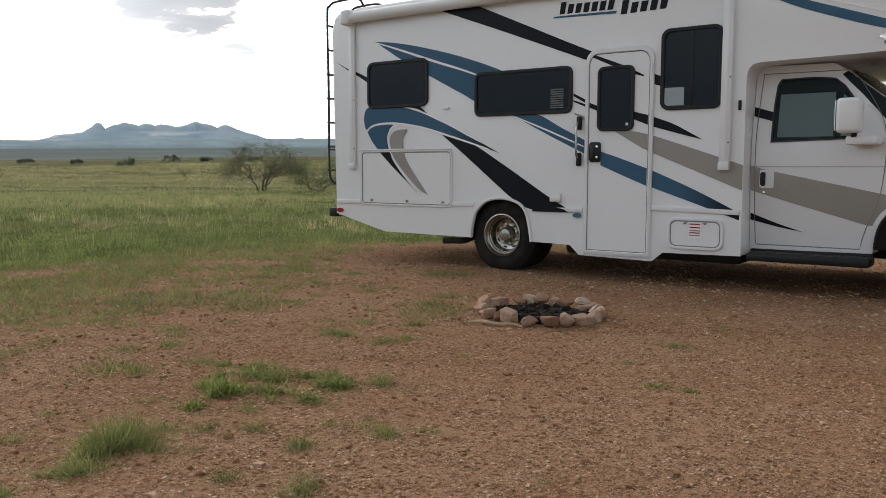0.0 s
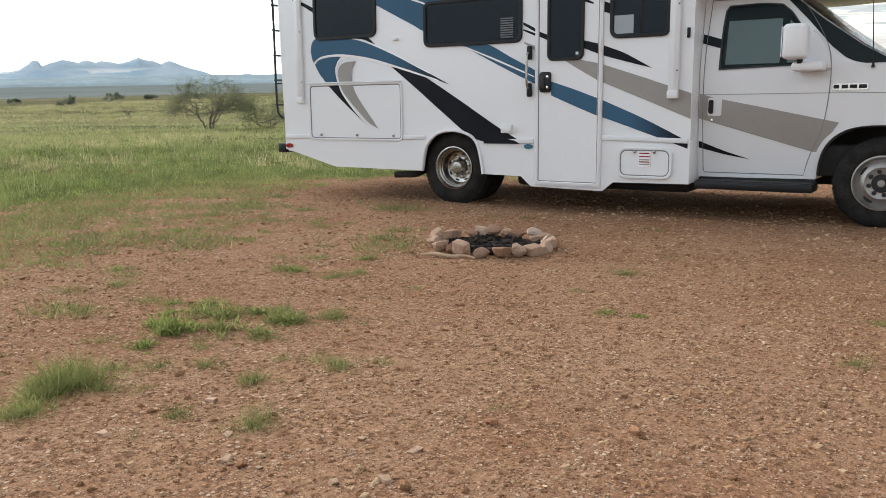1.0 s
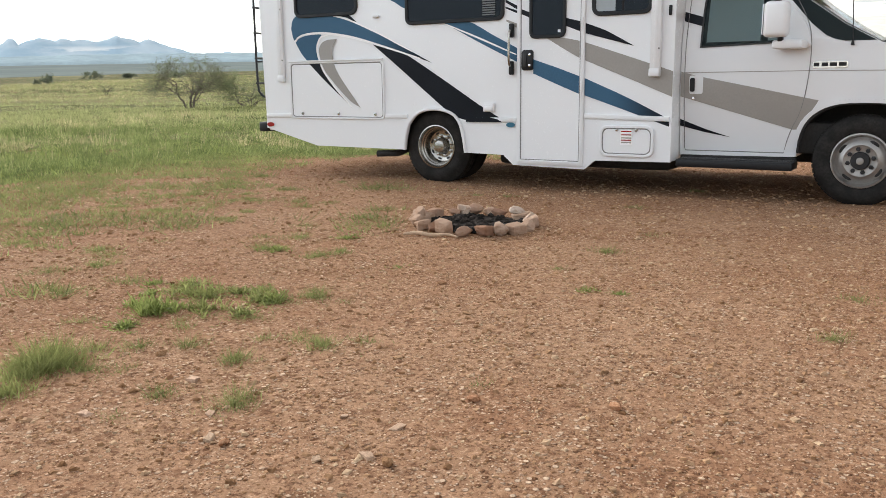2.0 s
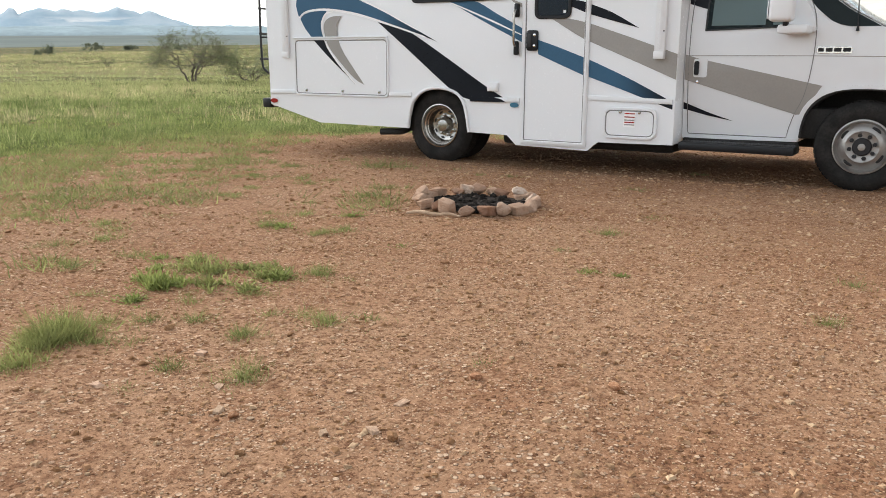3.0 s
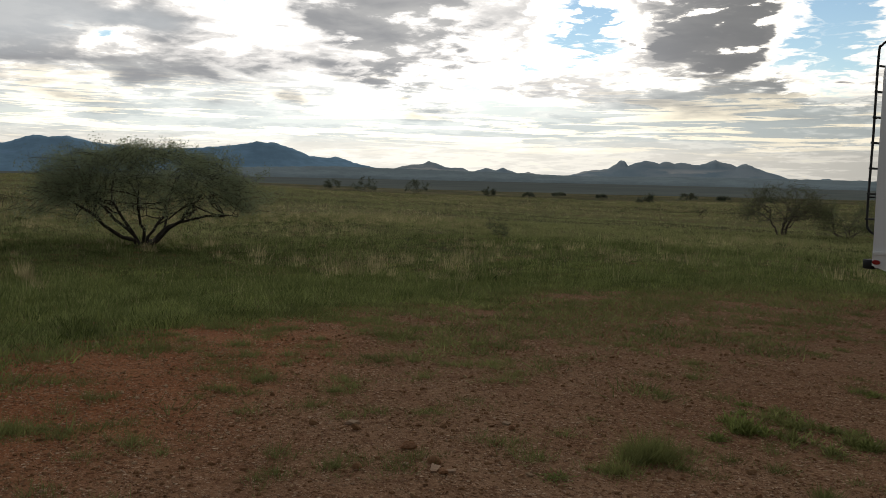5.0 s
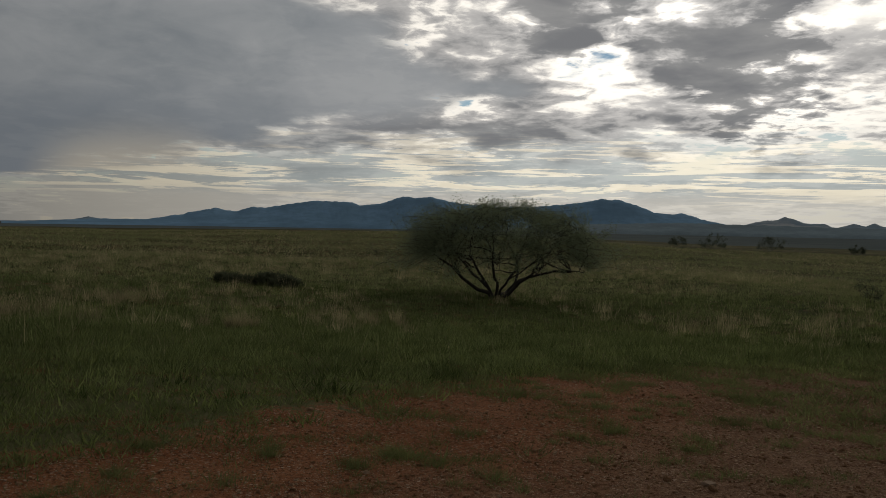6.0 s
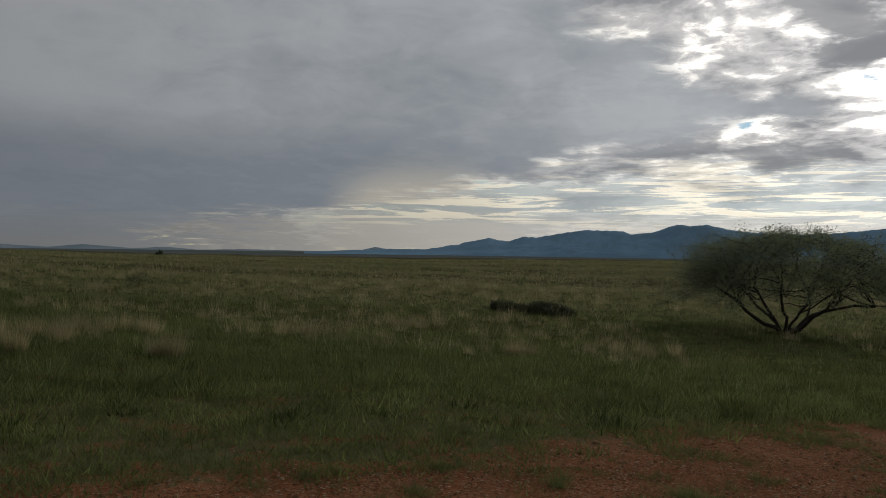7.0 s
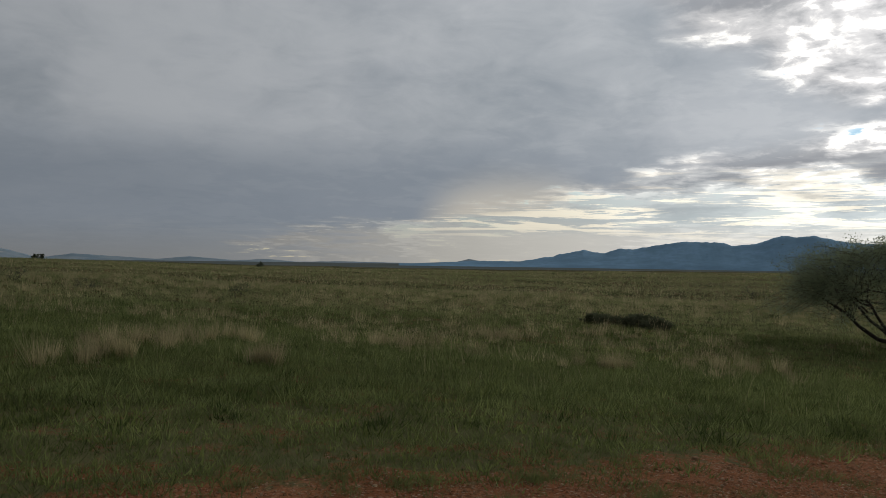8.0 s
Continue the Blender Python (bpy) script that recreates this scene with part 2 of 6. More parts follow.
def ground_surface():
    m = bpy.data.materials.new("ground")
    m.use_nodes = True
    m.node_tree.nodes.clear()
    g = Graph(m.node_tree)
    at = g.node("ShaderNodeTexCoord").outputs["Object"]
    bare = g.node("ShaderNodeAttribute", attribute_name="bare").outputs["Fac"]
    far = g.node("ShaderNodeAttribute", attribute_name="far").outputs["Fac"]
    n1, n2, n3, n4 = g.noise(at, 0.45, 4), g.noise(at, 2.2, 5), g.noise(at, 16, 4), g.noise(at, 95, 3)
    soil = g.mix(g.step(n1, 0.35, 0.65), (0.272, 0.154, 0.092), (0.316, 0.193, 0.120))
    soil = g.mix(g.math("MULTIPLY", g.step(n2, 0.42, 0.68), 0.5), soil, (0.238, 0.120, 0.068))
    soil = g.mix(g.math("MULTIPLY", g.step(n3, 0.53, 0.63), 0.60), soil, (0.160, 0.080, 0.046))
    place = g.node("ShaderNodeSeparateXYZ", {0: at}).outputs
    red = g.math("MULTIPLY", g.step(g.math("ADD", g.math("ADD", place[1], g.math("MULTIPLY", g.math("SUBTRACT", g.math("MAXIMUM", place[0], 2.4), 3.0), 0.9)), g.math("MULTIPLY", g.math("SUBTRACT", n1, 0.5), 2.0)), -5.8, -7.8), 0.72)
    soil = g.mix(red, soil, g.mix(g.step(n2, 0.35, 0.65), (0.410, 0.165, 0.072), (0.320, 0.116, 0.048)))
    crumb, dust = g.noise(at, 48, 6, 0.72), g.noise(at, 130, 4, 0.7)
    soil = g.mix(g.math("MULTIPLY", g.step(crumb, 0.545, 0.595), 0.78), soil, (0.105, 0.050, 0.029))
    soil = g.mix(g.math("MULTIPLY", g.step(crumb, 0.43, 0.385), 0.75), soil, (0.460, 0.310, 0.210))
    soil = g.mix(g.math("MULTIPLY", g.step(dust, 0.55, 0.62), 0.50), soil, (0.140, 0.070, 0.042))
    grits = []
    for size, low, high in ((34.0, 0.40, 0.58), (80.0, 0.36, 0.56)):
        pebble = g.node("ShaderNodeTexVoronoi", {"Vector": at, "Scale": size, "Randomness": 1.0})
        grit = g.math("MULTIPLY", g.step(pebble.outputs["Distance"], 0.36, 0.24), g.step(g.noise(at, 3.0 + size * 0.06, 3), low, high))
        tone = g.node("ShaderNodeSeparateColor", {0: pebble.outputs["Color"]}).outputs[0]
        chip = g.mix(g.step(tone, 0.25, 0.75), (0.14, 0.068, 0.038), (0.54, 0.40, 0.29))
        soil = g.mix(g.math("MULTIPLY", grit, 0.9), soil, chip)
        grits.append(grit)
    grit = g.math("ADD", grits[0], g.math("ADD", g.math("MULTIPLY", grits[1], 0.6), g.math("MULTIPLY", crumb, -0.5)))
    # turf painted dark to stand for shade between the grass tufts
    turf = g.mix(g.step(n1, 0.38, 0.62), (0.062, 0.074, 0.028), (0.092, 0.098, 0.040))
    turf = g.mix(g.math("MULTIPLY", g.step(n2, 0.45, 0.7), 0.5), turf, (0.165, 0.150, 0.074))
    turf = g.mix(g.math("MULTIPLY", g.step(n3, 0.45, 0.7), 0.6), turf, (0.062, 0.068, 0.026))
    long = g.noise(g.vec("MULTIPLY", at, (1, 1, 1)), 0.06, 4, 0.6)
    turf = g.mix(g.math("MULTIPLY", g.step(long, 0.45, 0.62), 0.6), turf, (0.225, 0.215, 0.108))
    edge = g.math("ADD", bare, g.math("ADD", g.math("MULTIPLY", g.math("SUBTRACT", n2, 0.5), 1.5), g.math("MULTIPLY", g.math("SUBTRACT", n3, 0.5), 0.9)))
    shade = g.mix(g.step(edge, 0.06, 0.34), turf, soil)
    # the plain's colour carries painted haze, mixed in with distance by far
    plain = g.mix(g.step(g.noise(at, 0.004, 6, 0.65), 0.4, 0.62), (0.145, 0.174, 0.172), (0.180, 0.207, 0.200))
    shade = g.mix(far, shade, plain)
    p = g.node("ShaderNodeBsdfPrincipled", {"Base Color": shade, "Roughness": 0.95, "Specular IOR Level": g.math("MULTIPLY", g.math("SUBTRACT", 1.0, far), 0.02)})
    h = g.math("ADD", g.math("MULTIPLY", n3, 0.7), g.math("ADD", g.math("MULTIPLY", n4, 0.08), g.math("MULTIPLY", grit, 0.45)))
    b = g.node("ShaderNodeBump", {"Strength": 0.8, "Distance": 0.035, "Height": h})
    g.put(p.inputs["Normal"], b.outputs[0])
    g.node("ShaderNodeOutputMaterial", {0: p.outputs[0]})
    return m


def fading_film(name, start, end):
    """Printed film that runs from blue to near black along the coach."""
    m = bpy.data.materials.new(name)
    m.use_nodes = True
    m.node_tree.nodes.clear()
    g = Graph(m.node_tree)
    x = g.node("ShaderNodeSeparateXYZ", {0: g.node("ShaderNodeTexCoord").outputs["Object"]}).outputs[0]
    shade = g.mix(g.step(x, start, end), (0.048, 0.122, 0.205), (0.010, 0.012, 0.017))
    p = g.node("ShaderNodeBsdfPrincipled", {"Base Color": shade, "Roughness": 0.32, "Specular IOR Level": 0.15})
    g.node("ShaderNodeOutputMaterial", {0: p.outputs[0]})
    return m


def glass_surface(name, tint, through):
    """Tinted glass: partly clear, with its gloss on top."""
    m = bpy.data.materials.new(name)
    m.use_nodes = True
    m.node_tree.nodes.clear()
    g = Graph(m.node_tree)
    p = g.node("ShaderNodeBsdfPrincipled", {"Base Color": (0.012, 0.019, 0.026), "Roughness": 0.04, "IOR": 1.50})
    t = g.node("ShaderNodeBsdfTransparent", {"Color": tint})
    both = g.node("ShaderNodeMixShader", {0: through, 1: p.outputs[0], 2: t.outputs[0]})
    g.node("ShaderNodeOutputMaterial", {0: both.outputs[0]})
    return m


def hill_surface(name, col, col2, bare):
    """Hills in hazy colours, with pale patches that imitate sunlight on the lower slopes."""
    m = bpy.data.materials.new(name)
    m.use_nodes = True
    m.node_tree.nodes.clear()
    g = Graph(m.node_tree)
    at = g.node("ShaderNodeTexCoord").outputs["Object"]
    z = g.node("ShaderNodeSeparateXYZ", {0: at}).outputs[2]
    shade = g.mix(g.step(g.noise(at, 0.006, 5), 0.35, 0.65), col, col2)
    # sunlit patches painted low on the slopes; bare is their pale colour
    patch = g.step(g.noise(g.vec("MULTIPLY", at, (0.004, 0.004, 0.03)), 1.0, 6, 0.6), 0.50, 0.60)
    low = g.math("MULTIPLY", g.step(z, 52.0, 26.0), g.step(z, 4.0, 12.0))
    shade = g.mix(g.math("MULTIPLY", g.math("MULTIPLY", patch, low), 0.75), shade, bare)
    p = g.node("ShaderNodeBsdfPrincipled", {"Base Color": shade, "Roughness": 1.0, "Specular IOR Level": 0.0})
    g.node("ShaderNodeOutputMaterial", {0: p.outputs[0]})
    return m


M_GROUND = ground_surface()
M_WHITE = surface("white_gelcoat", (0.815, 0.838, 0.862), 0.25, var=0.006, scale=0.8, fine=40)
M_TRIM = surface("white_trim", (0.765, 0.785, 0.805), 0.35, var=0.02, scale=2, fine=9)
M_CAB = surface("white_paint", (0.755, 0.775, 0.795), 0.20, var=0.012, scale=1.0, fine=6)
M_BLUE = surface("blue_decal", (0.048, 0.122, 0.205), 0.32, var=0.12, scale=1.1, spec=0.15)
M_FADE_LOW = fading_film("fading_blue_decal", 4.70, 5.28)
M_FADE_TOP = fading_film("fading_swoosh_decal", 2.05, 2.80)
M_NAVY = surface("black_decal", (0.010, 0.012, 0.017), 0.30, var=0.2, scale=2, spec=0.12)
M_GREY = surface("grey_decal", (0.31, 0.295, 0.275), 0.35, var=0.06, scale=2)
M_LINE = surface("white_decal", (0.90, 0.905, 0.91), 0.35, var=0.02)
M_RUBBER = surface("black_rubber", (0.016, 0.016, 0.017), 0.55, var=0.15, scale=8)
M_TYRE = surface("tyre_rubber", (0.013, 0.0125, 0.012), 0.85, var=0.3, scale=9, bump=0.002, col2=(0.028, 0.026, 0.024), spec=0.3)
M_STEEL = surface("bright_steel", (0.42, 0.405, 0.375), 0.24, 1.0, var=0.2, scale=7)
M_RIM = surface("dull_steel", (0.36, 0.35, 0.335), 0.42, 0.85, var=0.08, scale=9)
M_HOLE = surface("dark_metal_and_hollows", (0.012, 0.012, 0.013), 0.7, var=0.1)
M_UNDER = surface("underbody", (0.020, 0.019, 0.018), 0.85, var=0.3, scale=5)
M_PLASTIC = surface("black_plastic", (0.011, 0.012, 0.014), 0.45, var=0.15, scale=10, spec=0.3)
M_SEAM = surface("seam", (0.20, 0.20, 0.205), 0.7, var=0.1)
M_GLASS = glass_surface("tinted_glass", (0.42, 0.47, 0.50), 0.60)
M_CLEAR = glass_surface("cab_glass", (0.70, 0.78, 0.76), 0.82)
M_SHIELD = surface("windscreen_glass", (0.012, 0.019, 0.020), 0.06, var=0.1, scale=1, spec=0.10)
M_CHROME = surface("chrome", (0.75, 0.75, 0.76), 0.12, 1.0, var=0.04)
M_RED = surface("red_lens", (0.30, 0.012, 0.012), 0.2, var=0.1)
M_TEAL = surface("teal_badge", (0.03, 0.15, 0.24), 0.3, var=0.1)
M_INSIDE = surface("interior_grey", (0.20, 0.20, 0.20), 0.8, var=0.15)
M_SCREEN = surface("grey_curtain", (0.36, 0.41, 0.44), 0.85, var=0.03, scale=3)
# backing of the coach panes, with the sky's reflection in its blue
M_BACKING = surface("blue_backing", (0.110, 0.160, 0.205), 0.8, var=0.1, scale=2)
M_SLAT = surface("slat_grey", (0.16, 0.17, 0.18), 0.5, var=0.1)
M_STONE = stone_surface("ring_stone", False, ((0.300, 0.180, 0.125), (0.470, 0.330, 0.245), (0.580, 0.475, 0.395)), 0.04)
M_ROCK = surface("brown_rock", (0.370, 0.185, 0.095), 0.95, var=0.25, scale=3, fine=14, bump=0.01, col2=(0.43, 0.26, 0.155), rand=0.15, spec=0.06)
M_GRAVEL = stone_surface("gravel", True)
M_PEBBLE = stone_surface("pebble", False)
M_CHAR = surface("charcoal", (0.014, 0.013, 0.012), 0.95, var=0.5, scale=14, bump=0.01, col2=(0.040, 0.033, 0.028), isle=0.5, spec=0.1)
M_STICK = surface("dead_wood", (0.48, 0.345, 0.235), 0.85, var=0.25, scale=10, bump=0.004)
M_BARK = surface("bark", (0.055, 0.046, 0.038), 0.95, var=0.3, scale=9, bump=0.015)
M_LEAF = blade_surface("mesquite_leaf", (0.250, 0.310, 0.185), (0.350, 0.400, 0.255), 0.55)
M_BUSH = blade_surface("bush_leaf", (0.100, 0.118, 0.070), (0.165, 0.180, 0.110), 0.45)
# far leaves toned paler, with the haze of distance in their colour
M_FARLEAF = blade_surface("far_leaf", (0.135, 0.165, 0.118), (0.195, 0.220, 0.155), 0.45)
M_DULLLEAF = blade_surface("dull_leaf", (0.170, 0.205, 0.105), (0.250, 0.280, 0.155), 0.45)
M_GRASS = blade_surface("grass", (0.120, 0.168, 0.054), (0.275, 0.312, 0.126), 0.60, True, 0.62)
# lighter copy of the grass; the far field's light is in its colour
M_FARGRASS = blade_surface("lit_far_grass", (0.205, 0.242, 0.098), (0.420, 0.430, 0.210), 0.58, True, 0.34)
M_STRAW = blade_surface("straw", (0.420, 0.365, 0.205), (0.580, 0.510, 0.305), 0.58, True)
M_WEED = blade_surface("weed", (0.165, 0.192, 0.070), (0.300, 0.318, 0.132), 0.6, True)
M_FRESH = blade_surface("fresh_weed", (0.185, 0.240, 0.070), (0.310, 0.345, 0.125), 0.6, True)
M_MAT = blade_surface("grass_clump", (0.190, 0.222, 0.078), (0.345, 0.360, 0.145), 0.6, True)
M_TWIG = surface("grey_twigs", (0.135, 0.115, 0.090), 0.95, var=0.25, scale=9, bump=0.01)
M_DARKWEED = blade_surface("dark_weed", (0.050, 0.082, 0.024), (0.115, 0.155, 0.050), 0.4, True)
# haze of the distance is put into these blue base colours
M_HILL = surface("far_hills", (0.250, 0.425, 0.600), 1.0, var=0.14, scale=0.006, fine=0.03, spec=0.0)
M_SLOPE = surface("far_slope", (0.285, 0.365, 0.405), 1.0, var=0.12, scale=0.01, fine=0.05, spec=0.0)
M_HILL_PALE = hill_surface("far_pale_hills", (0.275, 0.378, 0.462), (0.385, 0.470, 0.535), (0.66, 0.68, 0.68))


# ---- mesh helpers ----
def part(name, bm, material, parent=None, label="", smooth=40):
    """Links a bmesh as one mesh object, under its parent if it has one."""
    me = bpy.data.meshes.new(name)
    bmesh.ops.recalc_face_normals(bm, faces=bm.faces[:])
    bm.to_mesh(me)
    bm.free()
    return part_mesh(name, me, material, parent, label, smooth)


def part_mesh(name, me, material, parent=None, label="", smooth=40):
    if not me.materials:
        me.materials.append(material)
    if smooth:
        me.shade_smooth()
        me.set_sharp_from_angle(angle=radians(smooth))
    ob = new(name, me)
    if parent:
        ob.parent = parent
    if label:
        tagged(ob, label)
    return ob


def root(name, label, category, m=Matrix(), group="", kind=""):
    ob = new(name)
    ob.empty_display_size = 0.1
    ob.matrix_world = m
    return tagged(ob, label, category, group, kind)


def round_off(bm, size, segments=2, edges=None):
    if size:
        bmesh.ops.bevel(bm, geom=edges or bm.edges[:], offset=size, segments=segments, affect="EDGES", profile=0.5, clamp_overlap=True)
    return bm


def box(x0, x1, y0, y1, z0, z1, bevel=0.0, segments=2):
    bm = bmesh.new()
    bmesh.ops.create_cube(bm, size=1, matrix=Matrix.Translation(((x0 + x1) / 2, (y0 + y1) / 2, (z0 + z1) / 2)) @ Matrix.Diagonal((x1 - x0, y1 - y0, z1 - z0, 1)))
    return round_off(bm, bevel, segments)


def slab(outline, y0, y1, bevel=0.0, segments=2, bm=None):
    """A side outline of (x, z) drawn out from y0 to y1."""
    bm = bm or bmesh.new()
    a = [bm.verts.new((x, y0, z)) for x, z in outline]
    b = [bm.verts.new((x, y1, z)) for x, z in outline]
    n = len(a)
    near = bm.faces.new(a)
    bm.faces.new(b[::-1])
    for i in range(n):
        bm.faces.new((a[i], b[i], b[(i + 1) % n], a[(i + 1) % n]))
    if bevel:
        round_off(bm, bevel, segments, [e for e in near.edges])
    return bm


def ring_slab(outer, inner, y0, y1, bevel=0.0):
    """A frame between two outlines with equal counts."""
    bm = bmesh.new()
    loops = [[bm.verts.new((x, y, z)) for x, z in o] for o, y in ((outer, y0), (inner, y0), (outer, y1), (inner, y1))]
    n = len(outer)
    for i in range(n):
        j = (i + 1) % n
        for p, q in ((0, 1), (1, 3), (3, 2), (2, 0)):
            bm.faces.new((loops[p][i], loops[p][j], loops[q][j], loops[q][i]))
    return round_off(bm, bevel, 1)


def rounded(x0, x1, z0, z1, r, n=5):
    out = []
    for cx, cz, a0 in ((x1 - r, z1 - r, 0), (x0 + r, z1 - r, 90), (x0 + r, z0 + r, 180), (x1 - r, z0 + r, 270)):
        for k in range(n + 1):
            a = radians(a0 + 90 * k / n)
            out.append((cx + r * math.cos(a), cz + r * math.sin(a)))
    return out


def flowing(points, n=7):
    """A smooth line through the points."""
    p = [Vector(q) for q in points]
    p = [2 * p[0] - p[1]] + p + [2 * p[-1] - p[-2]]
    out = []
    for i in range(1, len(p) - 2):
        for k in range(n):
            t = k / n
            out.append(0.5 * (2 * p[i] + (p[i + 1] - p[i - 1]) * t + (2 * p[i - 1] - 5 * p[i] + 4 * p[i + 1] - p[i + 2]) * t * t
                              + (3 * p[i] - p[i - 1] - 3 * p[i + 1] + p[i + 2]) * t ** 3))
    return [tuple(v) for v in out + [p[-2]]]


def tube(points, radius, sides=8, bm=None, taper=None):
    """A round bar along points; taper gives a radius for each point."""
    bm = bm or bmesh.new()
    pts = [Vector(p) for p in points]
    rings = []
    for i, p in enumerate(pts):
        t = (pts[min(i + 1, len(pts) - 1)] - pts[max(i - 1, 0)]).normalized()
        side = t.orthogonal().normalized() if i == 0 else (side - t * side.dot(t)).normalized()
        up = t.cross(side)
        r = taper[i] if taper else radius
        rings.append([bm.verts.new(p + r * (math.cos(a) * side + math.sin(a) * up)) for a in (2 * math.pi * k / sides for k in range(sides))])
    for a, b in zip(rings, rings[1:]):
        for k in range(sides):
            bm.faces.new((a[k], a[(k + 1) % sides], b[(k + 1) % sides], b[k]))
    bm.faces.new(rings[0][::-1])
    bm.faces.new(rings[-1])
    return bm


def lathe(profile, n=40, cx=0.0, cz=0.0, bm=None):
    """Rings of (radius, y) turned about the y axis through (cx, cz)."""
    bm = bm or bmesh.new()
    rings = []
    for r, y in profile:
        rings.append([bm.verts.new((cx + r * math.cos(a), y, cz + r * math.sin(a))) for a in (2 * math.pi * k / n for k in range(n))])
    for a, b in zip(rings, rings[1:]):
        for k in range(n):
            bm.faces.new((a[k], a[(k + 1) % n], b[(k + 1) % n], b[k]))
    if profile[0][0] < 0.08:
        bm.faces.new(rings[0])
    if profile[-1][0] < 0.08:
        bm.faces.new(rings[-1][::-1])
    return bm


def triangles(name, co, tri, material, smooth=False):
    """A mesh of many triangles from arrays."""
    me = bpy.data.meshes.new(name)
    co, tri = np.asarray(co, np.float32), np.asarray(tri, np.int32)
    me.vertices.add(len(co))
    me.vertices.foreach_set("co", co.ravel())
    me.loops.add(3 * len(tri))
    me.loops.foreach_set("vertex_index", tri.ravel())
    me.polygons.add(len(tri))
    me.polygons.foreach_set("loop_start", np.arange(0, 3 * len(tri), 3, dtype=np.int32))
    me.polygons.foreach_set("use_smooth", np.full(len(tri), smooth))
    me.materials.append(material)
    me.update(calc_edges=True)
    return me


# ---- the ground ----
LEAN = Vector((0.0172, -0.0298, 1.0)).rotation_difference(Vector((0, 0, 1))).to_matrix().to_4x4()
CX, CY = 7.5, -7.5


def sstep(a, b, v):
    t = np.clip((v - a) / (b - a), 0, 1)
    return t * t * (3 - 2 * t)


def wave(x, y, f, seed=0.0):
    """A cheap smooth field between about -1 and 1."""
    return (np.sin(f * (x + 0.7 * y) + seed) + np.sin(f * 1.9 * (0.4 * x - y) + 2.1 * seed) + np.sin(f * 0.63 * (1.3 * y - 0.8 * x) + 5.3 * seed)) / 3


def height(x, y):
    """The ground: the gently sloping pad, the dip of the field, the rise that ends it and the plain behind."""
    x, y = np.asarray(x, float), np.asarray(y, float)
    r = np.hypot(x - CX, y - CY)
    az = np.degrees(np.arctan2(-(x - CX), y - CY)) % 360
    near = 0.0172 * x - 0.0298 * y - 0.45 * sstep(3, -8, x) * sstep(2, -7, y)
    e = np.interp(az, [0, 40, 60, 74, 82, 97, 117, 132, 147, 180, 300, 360], [-1.1, -1.33, -1.52, -1.38, -1.10, -0.6, -0.72, -0.6, -0.27, -0.4, -1.0, -1.1])
    rise = 1.45 + 110 * np.tan(np.radians(e))
    z = near + (rise - near) * sstep(22, 105, r)
    z = z + (-22 - z) * sstep(112, 650, r)
    out = np.hypot(x - 4.5, y + 4.5)
    close = sstep(40, 8, out)
    return z + close * (0.012 * wave(x, y, 2.3, 2.0) + 0.006 * wave(x, y, 7.0, 7.0)) + (1 - close) * sstep(900, 60, out) * 0.10 * wave(x, y, 0.35, 3.0)


def bareness(x, y):
    """1 on the bare red pad, 0 out in the grass, with a broad ragged edge between."""
    left = np.interp(y, [-16, -11.2, -10.3, -9.6, -8.9, -8.1, -7.2, -5.5, -3, 1.5, 3.2, 6], [8.3, 6.2, 5.1, 4.3, 3.5, 2.5, 0.9, -0.6, -1.4, -1.1, 2.0, 14])
    left = left + 0.5 * wave(x, y, 0.9, 1.0) + 0.25 * wave(x, y, 2.7, 4.0)
    return sstep(-1.5, 1.3, x - left)


def build_ground():
    radii = list(np.arange(0.2, 13.0, 0.2))
    while radii[-1] < 4900:
        radii.append(radii[-1] * 1.035 + 0.02)
    n, radii = 300, np.array(radii)
    a = np.linspace(0, 2 * np.pi, n, endpoint=False)
    x = np.r_[4.5, (4.5 + radii[:, None] * np.cos(a)).ravel()]
    y = np.r_[-4.5, (-4.5 + radii[:, None] * np.sin(a)).ravel()]
    r = np.hypot(x - 4.5, y + 4.5)
    z = height(x, y)
    k = np.arange(n)
    tri = [np.stack([np.zeros(n, int), 1 + k, 1 + (k + 1) % n], 1)]
    for i in range(len(radii) - 1):
        p, q = 1 + i * n, 1 + (i + 1) * n
        j = (k + 1) % n
        tri += [np.stack([p + k, q + k, q + j], 1), np.stack([p + k, q + j, p + j], 1)]
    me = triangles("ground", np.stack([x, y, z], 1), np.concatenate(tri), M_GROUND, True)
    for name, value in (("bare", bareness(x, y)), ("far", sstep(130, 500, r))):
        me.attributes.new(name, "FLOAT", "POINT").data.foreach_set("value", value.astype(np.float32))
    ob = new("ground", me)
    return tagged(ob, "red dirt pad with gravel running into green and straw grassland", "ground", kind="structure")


GROUND = build_ground()


def on_ground(x, y, dz=0.0):
    return Vector((x, y, float(height(x, y)) + dz))


